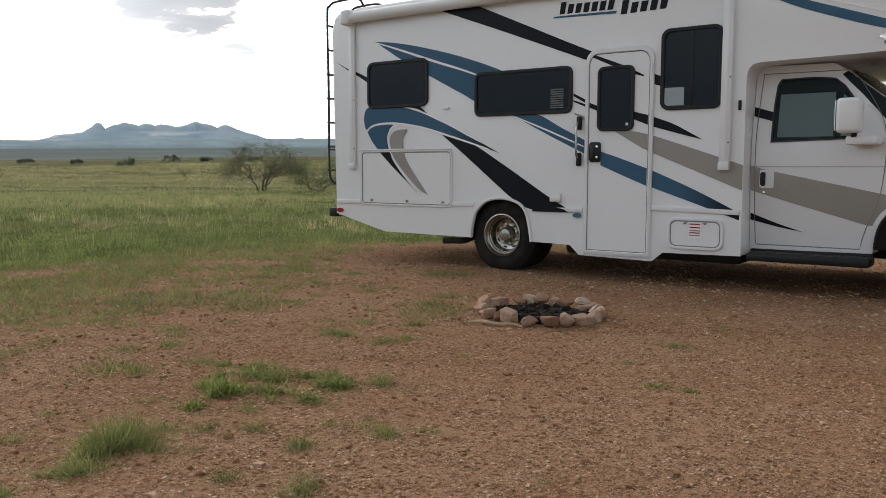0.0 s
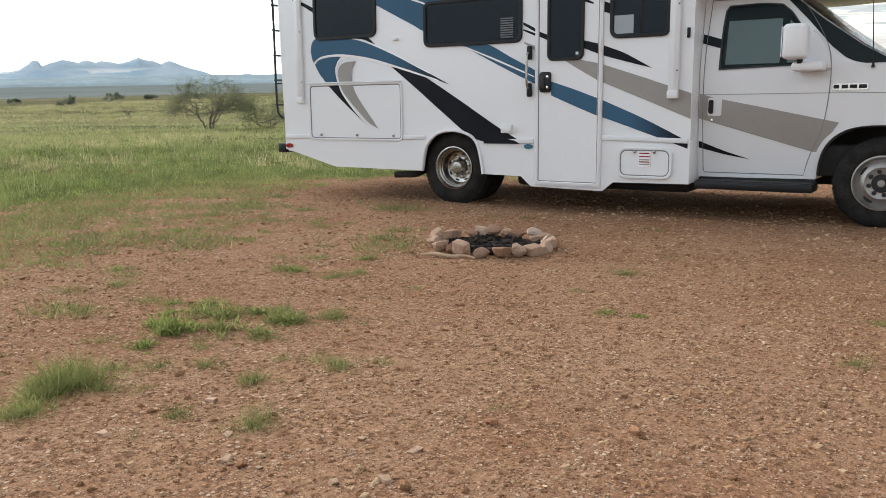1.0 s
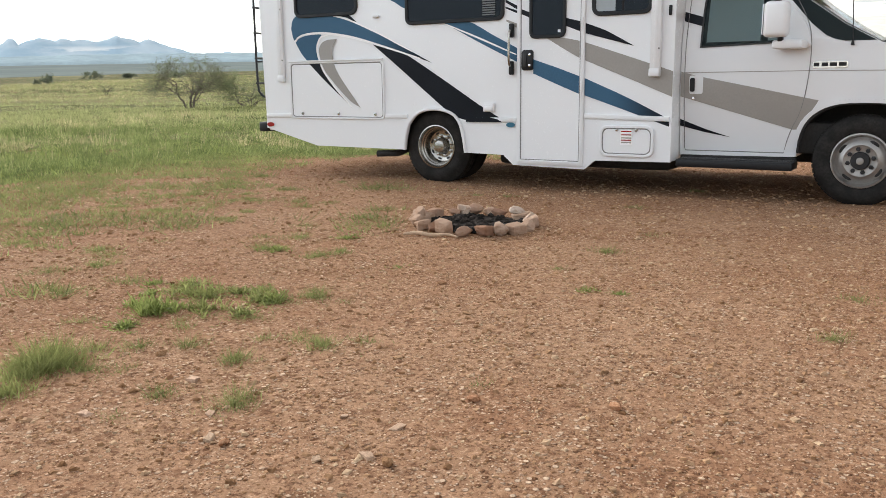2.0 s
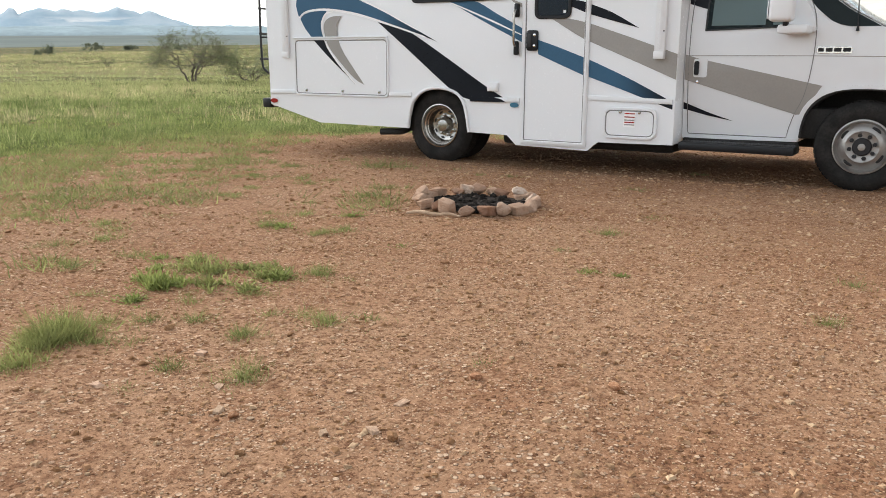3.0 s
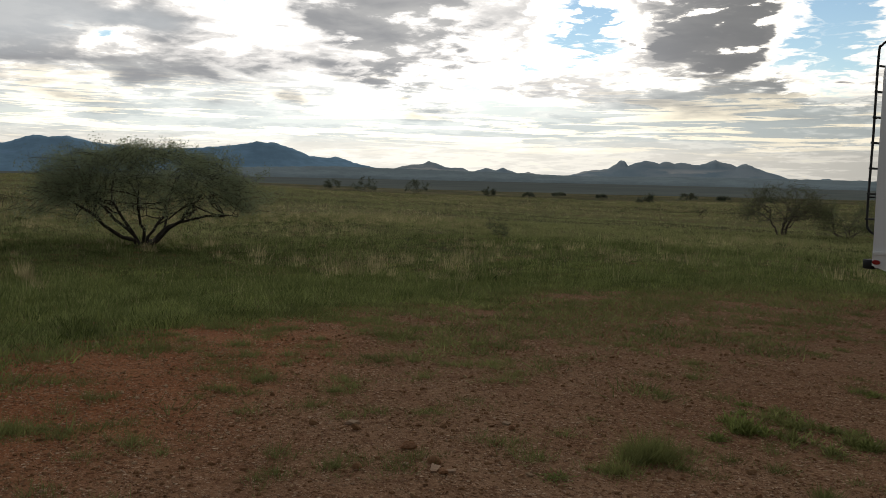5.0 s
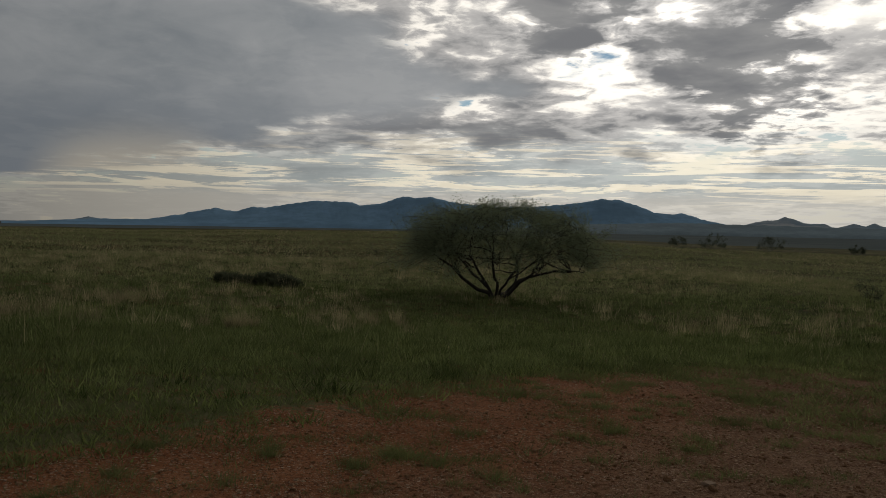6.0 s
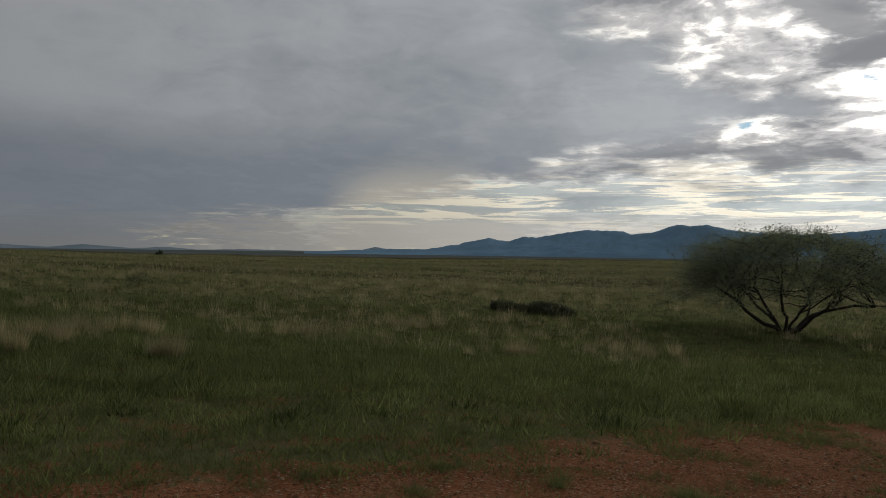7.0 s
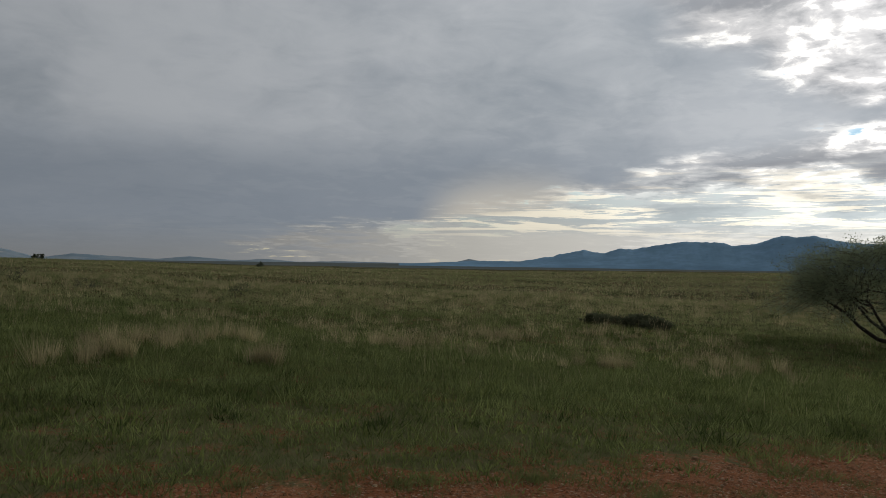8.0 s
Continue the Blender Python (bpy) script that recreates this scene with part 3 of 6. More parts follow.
# ---- distant mountains ----
def mountain_range(name, label, distance, depth, start, end, peaks, material, seed):
    """A range seen far off: summits and saddles (azimuth, elevation in degrees) on a ridge with spurs."""
    na, nd = int((end - start) * 14), 19
    az = np.linspace(start, end, na)
    crest = np.interp(az, [start] + [p for p, _ in peaks] + [end], [-0.32] + [e for _, e in peaks] + [-0.32])
    rough = np.array([noise.fractal(Vector((v * 1.7, seed, 0)), 1.0, 2.0, 5) for v in az])
    rough *= 0.07 * np.clip(crest + 0.4, 0, 1)
    wide = np.exp(-0.5 * (np.arange(-20, 21) / 7.0) ** 2)
    base = np.convolve(np.pad(crest, 20, mode="edge"), wide / wide.sum(), mode="valid")
    co = []
    for j in range(nd):
        v = j / (nd - 1) * 2 - 1
        for i in range(na):
            spur = noise.fractal(Vector((az[i] * 1.1 + 0.5 * v, v * 3.2, seed)), 0.8, 2.1, 5)
            f = (1 - abs(v)) ** 1.15
            h = -0.32 + (base[i] + (crest[i] + rough[i] - base[i]) * f ** 4 + 0.32) * f * (1 + 0.12 * spur * (1 - f))
            d = distance + depth * v
            q = heading(az[i]) * d
            co.append((CX + q.x, CY + q.y, 1.45 + distance * math.tan(radians(h)) - (8 if f < 0.02 else 0)))
    i, j = np.meshgrid(np.arange(na - 1), np.arange(nd - 1))
    p = (j * na + i).ravel()
    tri = np.concatenate([np.stack([p, p + 1, p + na + 1], 1), np.stack([p, p + na + 1, p + na], 1)])
    ob = new(name, triangles(name, co, tri, material, True))
    return tagged(ob, label, "mountains", kind="structure")


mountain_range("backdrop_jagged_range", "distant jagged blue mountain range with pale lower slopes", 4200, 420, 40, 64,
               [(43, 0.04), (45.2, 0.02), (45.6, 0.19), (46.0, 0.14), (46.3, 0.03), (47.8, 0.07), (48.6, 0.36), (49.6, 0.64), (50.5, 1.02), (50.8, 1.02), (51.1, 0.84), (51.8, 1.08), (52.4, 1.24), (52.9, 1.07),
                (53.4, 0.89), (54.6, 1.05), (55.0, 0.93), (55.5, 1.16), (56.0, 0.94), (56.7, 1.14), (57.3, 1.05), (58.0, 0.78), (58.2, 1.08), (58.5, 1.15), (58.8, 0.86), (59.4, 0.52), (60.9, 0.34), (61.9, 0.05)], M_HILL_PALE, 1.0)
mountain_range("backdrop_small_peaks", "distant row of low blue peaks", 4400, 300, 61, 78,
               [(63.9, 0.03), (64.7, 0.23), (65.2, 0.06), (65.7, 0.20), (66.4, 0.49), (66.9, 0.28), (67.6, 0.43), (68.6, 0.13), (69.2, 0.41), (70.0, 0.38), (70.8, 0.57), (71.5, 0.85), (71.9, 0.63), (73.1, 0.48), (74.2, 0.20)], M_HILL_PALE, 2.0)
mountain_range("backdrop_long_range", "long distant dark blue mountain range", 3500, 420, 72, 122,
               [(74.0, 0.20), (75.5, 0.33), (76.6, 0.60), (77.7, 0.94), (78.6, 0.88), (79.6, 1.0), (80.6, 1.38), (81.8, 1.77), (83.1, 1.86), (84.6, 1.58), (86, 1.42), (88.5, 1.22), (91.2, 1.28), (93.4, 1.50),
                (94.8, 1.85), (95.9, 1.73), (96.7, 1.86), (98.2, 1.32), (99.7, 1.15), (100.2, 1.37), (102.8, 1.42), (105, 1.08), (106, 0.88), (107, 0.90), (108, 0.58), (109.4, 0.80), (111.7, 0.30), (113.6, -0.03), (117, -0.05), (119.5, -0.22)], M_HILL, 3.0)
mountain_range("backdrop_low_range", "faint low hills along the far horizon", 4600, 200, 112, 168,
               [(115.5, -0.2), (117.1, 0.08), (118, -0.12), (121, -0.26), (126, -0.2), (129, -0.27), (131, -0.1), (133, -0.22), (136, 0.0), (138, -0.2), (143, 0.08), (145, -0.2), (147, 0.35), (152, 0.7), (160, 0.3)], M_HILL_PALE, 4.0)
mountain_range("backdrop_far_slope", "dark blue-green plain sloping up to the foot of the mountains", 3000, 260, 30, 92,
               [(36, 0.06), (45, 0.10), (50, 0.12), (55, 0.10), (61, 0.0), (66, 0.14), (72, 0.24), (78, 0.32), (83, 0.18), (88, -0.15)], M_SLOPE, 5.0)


# ---- the motorhome: x from tail to nose, y into it from the side that faces the fire ring ----
rv = root("motorhome", "white motorhome with blue, black and grey swooshes parked on red dirt", "motorhome", LEAN)
WIDE = 2.42


def mirrored(name, build, material, parent=rv, label=""):
    """The same part on the near side and the far side."""
    a = part(name, build(), material, parent, label)
    bm = build()
    bmesh.ops.transform(bm, matrix=Matrix.Translation((0, WIDE, 0)) @ Matrix.Diagonal((1, -1, 1, 1)), verts=bm.verts[:])
    return a, part(name, bm, material, parent, label)


def arch(cx, cz, r, a0, a1, n=14):
    return [(cx + r * math.cos(radians(a0 + (a1 - a0) * k / n)), cz + r * math.sin(radians(a0 + (a1 - a0) * k / n))) for k in range(n + 1)]


# coach body with the bunk over the cab
shell = slab([(0.53, 0.66), (2.30, 0.66), (2.42, 0.80), (3.30, 0.80), (3.42, 0.66), (5.32, 0.66), (5.32, 1.84), (5.324, 1.885), (5.337, 1.925), (5.36, 1.952), (5.395, 1.966), (5.44, 1.972), (6.20, 1.985), (6.62, 2.00), (6.80, 2.06), (6.93, 2.22),
              (7.00, 2.45), (7.00, 2.62), (6.93, 2.78), (6.80, 2.88), (6.62, 2.93), (0.68, 2.90), (0.59, 2.875), (0.53, 2.825), (0.495, 2.74), (0.488, 2.66), (0.505, 1.70)], 0.0, WIDE)
round_off(shell, 0.035, 3, [e for e in shell.edges if abs(e.verts[0].co.y - e.verts[1].co.y) < 1e-4 and e.calc_length() > 0.05 and min(v.co.z for v in e.verts) > 1.9])
body = part("body", shell, M_WHITE, rv)
part("roof", box(0.75, 6.35, 0.10, WIDE - 0.10, 2.895, 2.945, 0.02), M_TRIM, rv)

# skirts hang below the belt on both sides
rear_skirt = [(0.53, 0.665), (0.53, 0.535), (1.28, 0.347), (2.485, 0.338), (2.50, 0.45), (2.54, 0.60), (2.62, 0.69), (2.72, 0.745), (2.86, 0.765), (3.00, 0.748), (3.11, 0.70), (3.175, 0.61), (3.21, 0.48), (3.235, 0.330),
              (3.66, 0.322), (3.66, 0.665), (3.44, 0.665), (3.32, 0.812), (2.40, 0.812), (2.28, 0.665)]
mirrored("skirt", lambda: slab(rear_skirt, -0.003, 0.03), M_WHITE)
mirrored("skirt", lambda: slab([(3.66, 0.665), (3.66, 0.322), (3.765, 0.228), (4.51, 0.215), (4.615, 0.302), (5.32, 0.312), (5.32, 0.665)], -0.003, 0.03), M_WHITE)
arch_lip = [(2.485, 0.338), (2.50, 0.45), (2.54, 0.60), (2.62, 0.69), (2.72, 0.745), (2.86, 0.765), (3.00, 0.748), (3.11, 0.70), (3.175, 0.61), (3.21, 0.48), (3.235, 0.330)]
for side in (-0.016, WIDE + 0.016):
    part("arch_trim", tube([(x, side, z) for x, z in flowing(arch_lip, 4)], 0.016, 8), M_TRIM, rv)
for x0, x1, z0, z1 in ((0.54, 0.925, 0.676, 0.684), (2.245, 2.53, 0.688, 0.690), (3.24, 3.80, 0.662, 0.668), (4.50, 5.30, 0.712, 0.692)):
    part("belt_trim", slab([(x0, z0 - 0.022), (x1, z1 - 0.022), (x1, z1 + 0.022), (x0, z0 + 0.022)], -0.020, 0.0, 0.008), M_TRIM, rv)
part("dark_trim", slab([(3.245, 0.640), (3.655, 0.642), (3.60, 0.672), (3.52, 0.688), (3.245, 0.688)], -0.0225, -0.0205), M_NAVY, rv, "black swoosh printed over the trim")
part("front_panel", box(5.285, 5.322, 0.002, 0.32, 0.315, 0.70, 0.006), M_WHITE, rv)
part("tail_panel", box(0.485, 0.54, 0.04, WIDE - 0.04, 0.50, 2.70, 0.02), M_WHITE, rv)
part("rear_bumper", box(0.40, 0.525, -0.005, WIDE, 0.49, 0.60, 0.015), M_PLASTIC, rv, "black steel rear bumper")

# underbody
part("chassis", box(0.7, 7.2, 0.30, WIDE - 0.30, 0.40, 0.66, 0.02), M_UNDER, rv)
# unseen blocks, added to keep light out from under the coach
part("front_light_block", box(3.45, 5.25, 0.30, 2.10, 0.20, 0.43, 0.05), M_UNDER, rv)
part("rear_light_block", box(0.95, 2.30, 0.30, 2.10, 0.33, 0.45, 0.05), M_UNDER, rv)
part("far_light_block", box(5.36, 6.33, WIDE - 0.32, WIDE - 0.02, 0.16, 0.40, 0.02), M_UNDER, rv)
part("axle", tube([(2.83, 0.2, 0.37), (2.83, WIDE - 0.2, 0.37)], 0.07, 12), M_UNDER, rv)
part("exhaust_pipe", tube(flowing([(2.10, 0.03, 0.280), (2.20, 0.06, 0.285), (2.32, 0.16, 0.292), (2.2, 0.5, 0.36), (1.6, 0.7, 0.42)]), 0.035, 10), M_UNDER, rv)
part("wheel_well", slab([(2.40, 0.36), (2.46, 0.66), (2.62, 0.80), (2.86, 0.84), (3.08, 0.80), (3.22, 0.66), (3.28, 0.36), (3.24, 0.36), (3.18, 0.62), (3.06, 0.76), (2.86, 0.80), (2.64, 0.76), (2.5, 0.62), (2.44, 0.36)], 0.03, 0.62), M_UNDER, rv)


# wheels
def wheel(cx, cz, y0, deep, R=0.383):
    """A road wheel whose outer side lies at y0; deep: the dished outer wheel of a twin pair."""
    W = 0.225
    prof = [(0.212, y0 + 0.030), (0.226, y0 + 0.014), (0.255, y0 + 0.003), (0.305, y0), (0.335, y0 + 0.012), (0.355, y0 + 0.028), (R - 0.004, y0 + 0.048), (R, y0 + 0.075), (R, y0 + W - 0.075),
            (R - 0.004, y0 + W - 0.045), (0.335, y0 + W - 0.01), (0.26, y0 + W), (0.21, y0 + W - 0.02)]
    bm = lathe(prof, 56, cx, cz)
    for k in range(56):                                   # tread blocks
        a = 2 * math.pi * (k + 0.5) / 56
        for y, s in ((0.062, 1), (0.118, -1), (0.165, 1)):
            m = Matrix.Translation((cx + (R + 0.001) * math.cos(a), y0 + y, cz + (R + 0.001) * math.sin(a))) @ Matrix.Rotation(-a, 4, "Y") @ Matrix.Rotation(0.25 * s, 4, "X") @ Matrix.Diagonal((0.006, 0.036, 0.030, 1))
            bmesh.ops.create_cube(bm, size=1, matrix=m)
    tyre = part("wheel", bm, M_TYRE, rv, "dusty black road tyre on a steel rim", 30)
    if deep:
        rim = [(0.228, y0 + 0.020), (0.224, y0 + 0.002), (0.214, y0 + 0.0), (0.206, y0 + 0.012), (0.200, y0 + 0.034), (0.188, y0 + 0.042), (0.184, y0 + 0.060), (0.176, y0 + 0.066), (0.172, y0 + 0.110), (0.160, y0 + 0.138),
               (0.120, y0 + 0.150), (0.090, y0 + 0.144), (0.080, y0 + 0.110), (0.066, y0 + 0.072), (0.058, y0 + 0.062), (0.03, y0 + 0.058)]
        lug_y, lug_r, hole_y, hole_r = y0 + 0.136, 0.104, y0 + 0.142, 0.142
    else:
        rim = [(0.228, y0 + 0.020), (0.224, y0 + 0.002), (0.214, y0 + 0.0), (0.207, y0 + 0.016), (0.202, y0 + 0.038), (0.192, y0 + 0.048), (0.174, y0 + 0.040), (0.152, y0 + 0.022), (0.128, y0 + 0.014), (0.118, y0 + 0.018), (0.076, y0 + 0.020), (0.068, y0 + 0.0), (0.045, y0 - 0.012), (0.02, y0 - 0.014)]
        lug_y, lug_r, hole_y, hole_r = y0 + 0.006, 0.096, y0 + 0.032, 0.166
    part("rim", lathe(rim, 48, cx, cz), M_STEEL if deep else M_RIM, tyre, "polished dished steel rim" if deep else "scuffed steel rim")
    for k in range(8):
        a = 2 * math.pi * (k + 0.3) / 8
        bm = lathe([(0.003, lug_y - 0.014), (0.016, lug_y - 0.012), (0.019, lug_y + 0.012)], 6, cx + lug_r * math.cos(a), cz + lug_r * math.sin(a))
        part("lug_nut", bm, M_STEEL if deep else M_HOLE, tyre)
    # hand holes: dark discs that imitate the shade inside an opening
    for k in range(4 if not deep else 8):
        a = 2 * math.pi * (k + 0.62) / (4 if not deep else 8)
        s = 0.033 if not deep else 0.020
        m = Matrix.Translation((cx + hole_r * math.cos(a), hole_y, cz + hole_r * math.sin(a))) @ Matrix.Rotation(-a, 4, "Y") @ Matrix.Diagonal((s * 0.55, 0.004, s * 1.25, 1))
        bm = bmesh.new()
        bmesh.ops.create_uvsphere(bm, u_segments=12, v_segments=6, radius=1, matrix=m)
        part("hand_hole", bm, M_HOLE, tyre)
    if not deep:
        part("hub_ring", lathe([(0.040, y0 - 0.016), (0.066, y0 - 0.014), (0.073, y0 + 0.0), (0.074, y0 + 0.022)], 28, cx, cz), M_HOLE, tyre, "black hub ring")
    part("hub_cap", lathe([(0.004, (y0 + 0.058) if deep else y0 - 0.024), (0.028, (y0 + 0.060) if deep else y0 - 0.022), (0.034, y0 + 0.075 if deep else y0)], 20, cx, cz), M_STEEL if deep else M_RIM, tyre)
    return tyre


wheel(2.840, 0.376, 0.050, True)
inner = lathe([(0.2, 0.33), (0.26, 0.31), (0.35, 0.34), (0.372, 0.38), (0.372, 0.50), (0.34, 0.53), (0.2, 0.53)], 40, 2.845, 0.372)
part("wheel", inner, M_TYRE, rv)
wheel(6.815, 0.364, 0.205, False, 0.370)
for x, y in ((2.845, WIDE - 0.28), (6.83, WIDE - 0.44)):
    part("wheel", lathe([(0.05, y + 0.18), (0.2, y + 0.2), (0.26, y + 0.225), (0.35, y + 0.2), (0.372, y + 0.15), (0.372, y + 0.07), (0.34, y), (0.2, y), (0.05, y + 0.02)], 40, x, 0.372), M_TYRE, rv)


# windows of the coach
def coach_window(x0, x1, z0, z1, r=0.07, slider=None, parent=rv):
    """A black framed tinted window, proud of the wall."""
    frame_part = part("window", ring_slab(rounded(x0, x1, z0, z1, r), rounded(x0 + 0.034, x1 - 0.034, z0 + 0.034, z1 - 0.034, r - 0.025), -0.024, 0.012, 0.005), M_PLASTIC, parent, "dark tinted window in a black frame")
    part("pane", slab(rounded(x0 + 0.030, x1 - 0.030, z0 + 0.030, z1 - 0.030, r - 0.02), -0.010, -0.005), M_GLASS, frame_part)
    # opaque sheet behind the pane that carries the painted reflection
    part("shade", slab(rounded(x0 + 0.02, x1 - 0.02, z0 + 0.02, z1 - 0.02, r - 0.02), -0.0045, -0.003), M_BACKING, frame_part)
    if slider:
        part("slider_bar", box(slider - 0.012, slider + 0.012, -0.014, -0.006, z0 + 0.03, z1 - 0.03, 0.003), M_PLASTIC, frame_part)
    return frame_part


coach_window(1.04, 1.915, 1.752, 2.278, 0.085)
wide_window = coach_window(2.53, 3.67, 1.612, 2.068)
for k in range(9):
    part("vent_slat", box(3.435, 3.575, -0.0165, -0.0115, 1.665 + 0.022 * k, 1.676 + 0.022 * k), M_SLAT, wide_window, "grey vent slat" if k == 0 else "")
tall_window = coach_window(4.56, 5.12, 1.60, 2.325, 0.08, 4.85)
part("latch", box(4.60, 4.78, -0.0125, -0.0105, 1.64, 1.80), M_SCREEN, tall_window, "pale patch of blind behind the glass")

def arched(x0, x1, z0, z1, r, n=6):
    """Square below, rounded above."""
    top = [(x1 - r + r * math.cos(radians(90 * k / n)), z1 - r + r * math.sin(radians(90 * k / n))) for k in range(n + 1)]
    top += [(x0 + r - r * math.sin(radians(90 * k / n)), z1 - r + r * math.cos(radians(90 * k / n))) for k in range(n + 1)]
    return top + [(x0, z0), (x1, z0)]


# entry door, a little proud of the wall
door = part("entry_door", slab(arched(3.835, 4.475, 0.265, 2.17, 0.10), -0.014, 0.0), M_WHITE, rv)
part("door_frame", ring_slab(arched(3.815, 4.500, 0.245, 2.20, 0.125), arched(3.850, 4.462, 0.285, 2.155, 0.10), -0.026, 0.0, 0.005), M_TRIM, door)
part("door_gap", ring_slab(arched(3.849, 4.463, 0.284, 2.156, 0.10), arched(3.858, 4.454, 0.293, 2.147, 0.095), -0.0165, -0.013), M_SEAM, door)
door_window = part("door_window", ring_slab(rounded(3.945, 4.315, 1.425, 2.03, 0.06), rounded(3.975, 4.285, 1.455, 2.0, 0.04), -0.036, -0.012, 0.005), M_PLASTIC, door, "dark tinted door window")
part("pane", slab(rounded(3.97, 4.29, 1.45, 2.005, 0.04), -0.024, -0.018), M_GLASS, door_window)
# the same reflection-coloured sheet behind the door pane
part("shade", slab(rounded(3.965, 4.295, 1.445, 2.01, 0.04), -0.0175, -0.016), M_BACKING, door_window)
part("sticker", box(4.235, 4.262, -0.0265, -0.0245, 1.475, 1.500), M_TRIM, door_window)
lock = part("door_latch", slab(rounded(3.872, 3.985, 1.135, 1.325, 0.025), -0.040, -0.012, 0.006), M_PLASTIC, door, "black door latch")
part("latch_paddle", box(3.885, 3.925, -0.048, -0.038, 1.17, 1.29, 0.006), M_RUBBER, lock)
for z in (1.18, 1.28):
    part("key_cylinder", lathe([(0.004, -0.046), (0.013, -0.044), (0.015, -0.038)], 12, 3.955, z), M_CHROME, lock)
for z in (0.42, 0.98, 1.55, 1.98):
    part("hinge", tube([(4.482, -0.032, z - 0.05), (4.482, -0.032, z + 0.05)], 0.009, 8), M_TRIM, door)
part("step_edge", box(3.86, 4.45, -0.02, 0.0, 0.268, 0.288, 0.004), M_STEEL, door)
grab = part("grab_handle", tube(flowing([(3.757, -0.015, 1.52), (3.757, -0.075, 1.49), (3.757, -0.085, 1.35), (3.757, -0.075, 1.20), (3.757, -0.015, 1.17)], 6), 0.011, 10), M_STEEL, rv, "grab handle with black ends")
for z in (1.52, 1.17):
    part("handle_end", box(3.735, 3.780, -0.05, 0.0, z - 0.075, z + 0.055, 0.014), M_PLASTIC, grab)

# hatches, badges, small fittings
hatch = part("storage_hatch", slab(rounded(0.935, 2.235, 0.655, 1.268, 0.045), -0.010, 0.0), M_WHITE, rv)
part("hatch_edge", ring_slab(rounded(0.928, 2.242, 0.648, 1.275, 0.05), rounded(0.948, 2.222, 0.668, 1.255, 0.04), -0.020, 0.0, 0.004), M_TRIM, hatch)
part("hatch_gap", ring_slab(rounded(0.9475, 2.2225, 0.6675, 1.2555, 0.04), rounded(0.9575, 2.2125, 0.6775, 1.2455, 0.034), -0.0125, -0.009), M_SEAM, hatch)
part("rain_lip", tube([(0.93, -0.022, 1.283), (2.24, -0.022, 1.283)], 0.009, 8), M_TRIM, hatch)
for x in (1.10, 1.62, 2.12):
    part("catch", lathe([(0.004, -0.026), (0.014, -0.024), (0.017, -0.009)], 14, x, 0.705), M_STEEL, hatch)
small_hatch = part("heater_hatch", slab(rounded(4.672, 5.165, 0.355, 0.625, 0.07), -0.022, -0.005), M_WHITE, rv)
part("hatch_edge", ring_slab(rounded(4.665, 5.172, 0.348, 0.632, 0.075), rounded(4.690, 5.147, 0.373, 0.607, 0.055), -0.030, -0.005, 0.004), M_TRIM, small_hatch)
part("hatch_gap", ring_slab(rounded(4.6895, 5.1475, 0.3725, 0.6075, 0.055), rounded(4.699, 5.138, 0.382, 0.598, 0.050), -0.0245, -0.020), M_SEAM, small_hatch)
for x in (4.83, 5.01):
    part("catch", lathe([(0.004, -0.038), (0.012, -0.036), (0.015, -0.02)], 14, x, 0.590), M_STEEL, small_hatch)
label_plate = part("warning_label", box(4.865, 4.975, -0.0255, -0.0235, 0.455, 0.595), M_LINE, small_hatch, "white warning label with red bars")
for z, m in ((0.578, M_RED), (0.548, M_RED), (0.520, M_GREY), (0.500, M_RED), (0.478, M_GREY)):
    part("printed_bar", box(4.872, 4.968, -0.0275, -0.0262, z - 0.005, z + 0.005), m, label_plate)
outlet = part("outlet_cover", box(3.448, 3.568, -0.038, -0.002, 0.745, 0.830, 0.008), M_TRIM, rv)
part("outlet_flap", box(3.458, 3.558, -0.043, -0.036, 0.755, 0.805, 0.004), M_WHITE, outlet)
oval = [(3.745 + 0.046 * math.cos(a), 0.618 + 0.023 * math.sin(a)) for a in np.linspace(0, 2 * math.pi, 24, endpoint=False)]
part("oval_badge", slab(oval, -0.022, -0.010), M_TEAL, rv, "oval teal badge")
tail = [(0.60 + 0.05 * math.cos(a), 0.575 + 0.026 * math.sin(a)) for a in np.linspace(0, 2 * math.pi, 20, endpoint=False)]
part("side_reflector", slab(tail, -0.024, -0.010), M_RED, rv, "red side reflector")
part("awning_hook", box(2.13, 2.20, -0.035, 0.0, 1.705, 1.73, 0.008), M_TRIM, rv)

# awning rolled up along the eave, with its two arms
awning = part("awning", tube([(0.74, -0.075, 2.80), (5.20, -0.075, 2.80)], 0.062, 18), M_TRIM, rv, "rolled white awning with folded arms")
part("awning_rail", box(0.66, 5.30, -0.05, 0.012, 2.835, 2.875, 0.008), M_TRIM, awning)
for x, out in ((0.815, 0.040), (5.165, 0.060)):
    part("end_cap", box(x - 0.085, x + 0.055, -0.145, 0.0, 2.715, 2.885, 0.03, 3), M_TRIM, awning)
    part("arm", box(x - 0.045, x + 0.045, -out, -0.004, 1.085, 2.74, 0.010), M_TRIM, awning)
    part("arm_groove", box(x - 0.015, x + 0.015, -out - 0.004, -out + 0.002, 1.15, 2.70, 0.003), M_WHITE, awning)
    part("arm_foot", box(x - 0.05, x + 0.045, -out - 0.010, 0.0, 1.06, 1.13, 0.010), M_TRIM, awning)
    for z in (1.30, 1.86):
        part("arm_rivet", lathe([(0.002, -out - 0.007), (0.007, -out - 0.005), (0.009, -out + 0.002)], 8, x + 0.034, z), M_SEAM, awning)
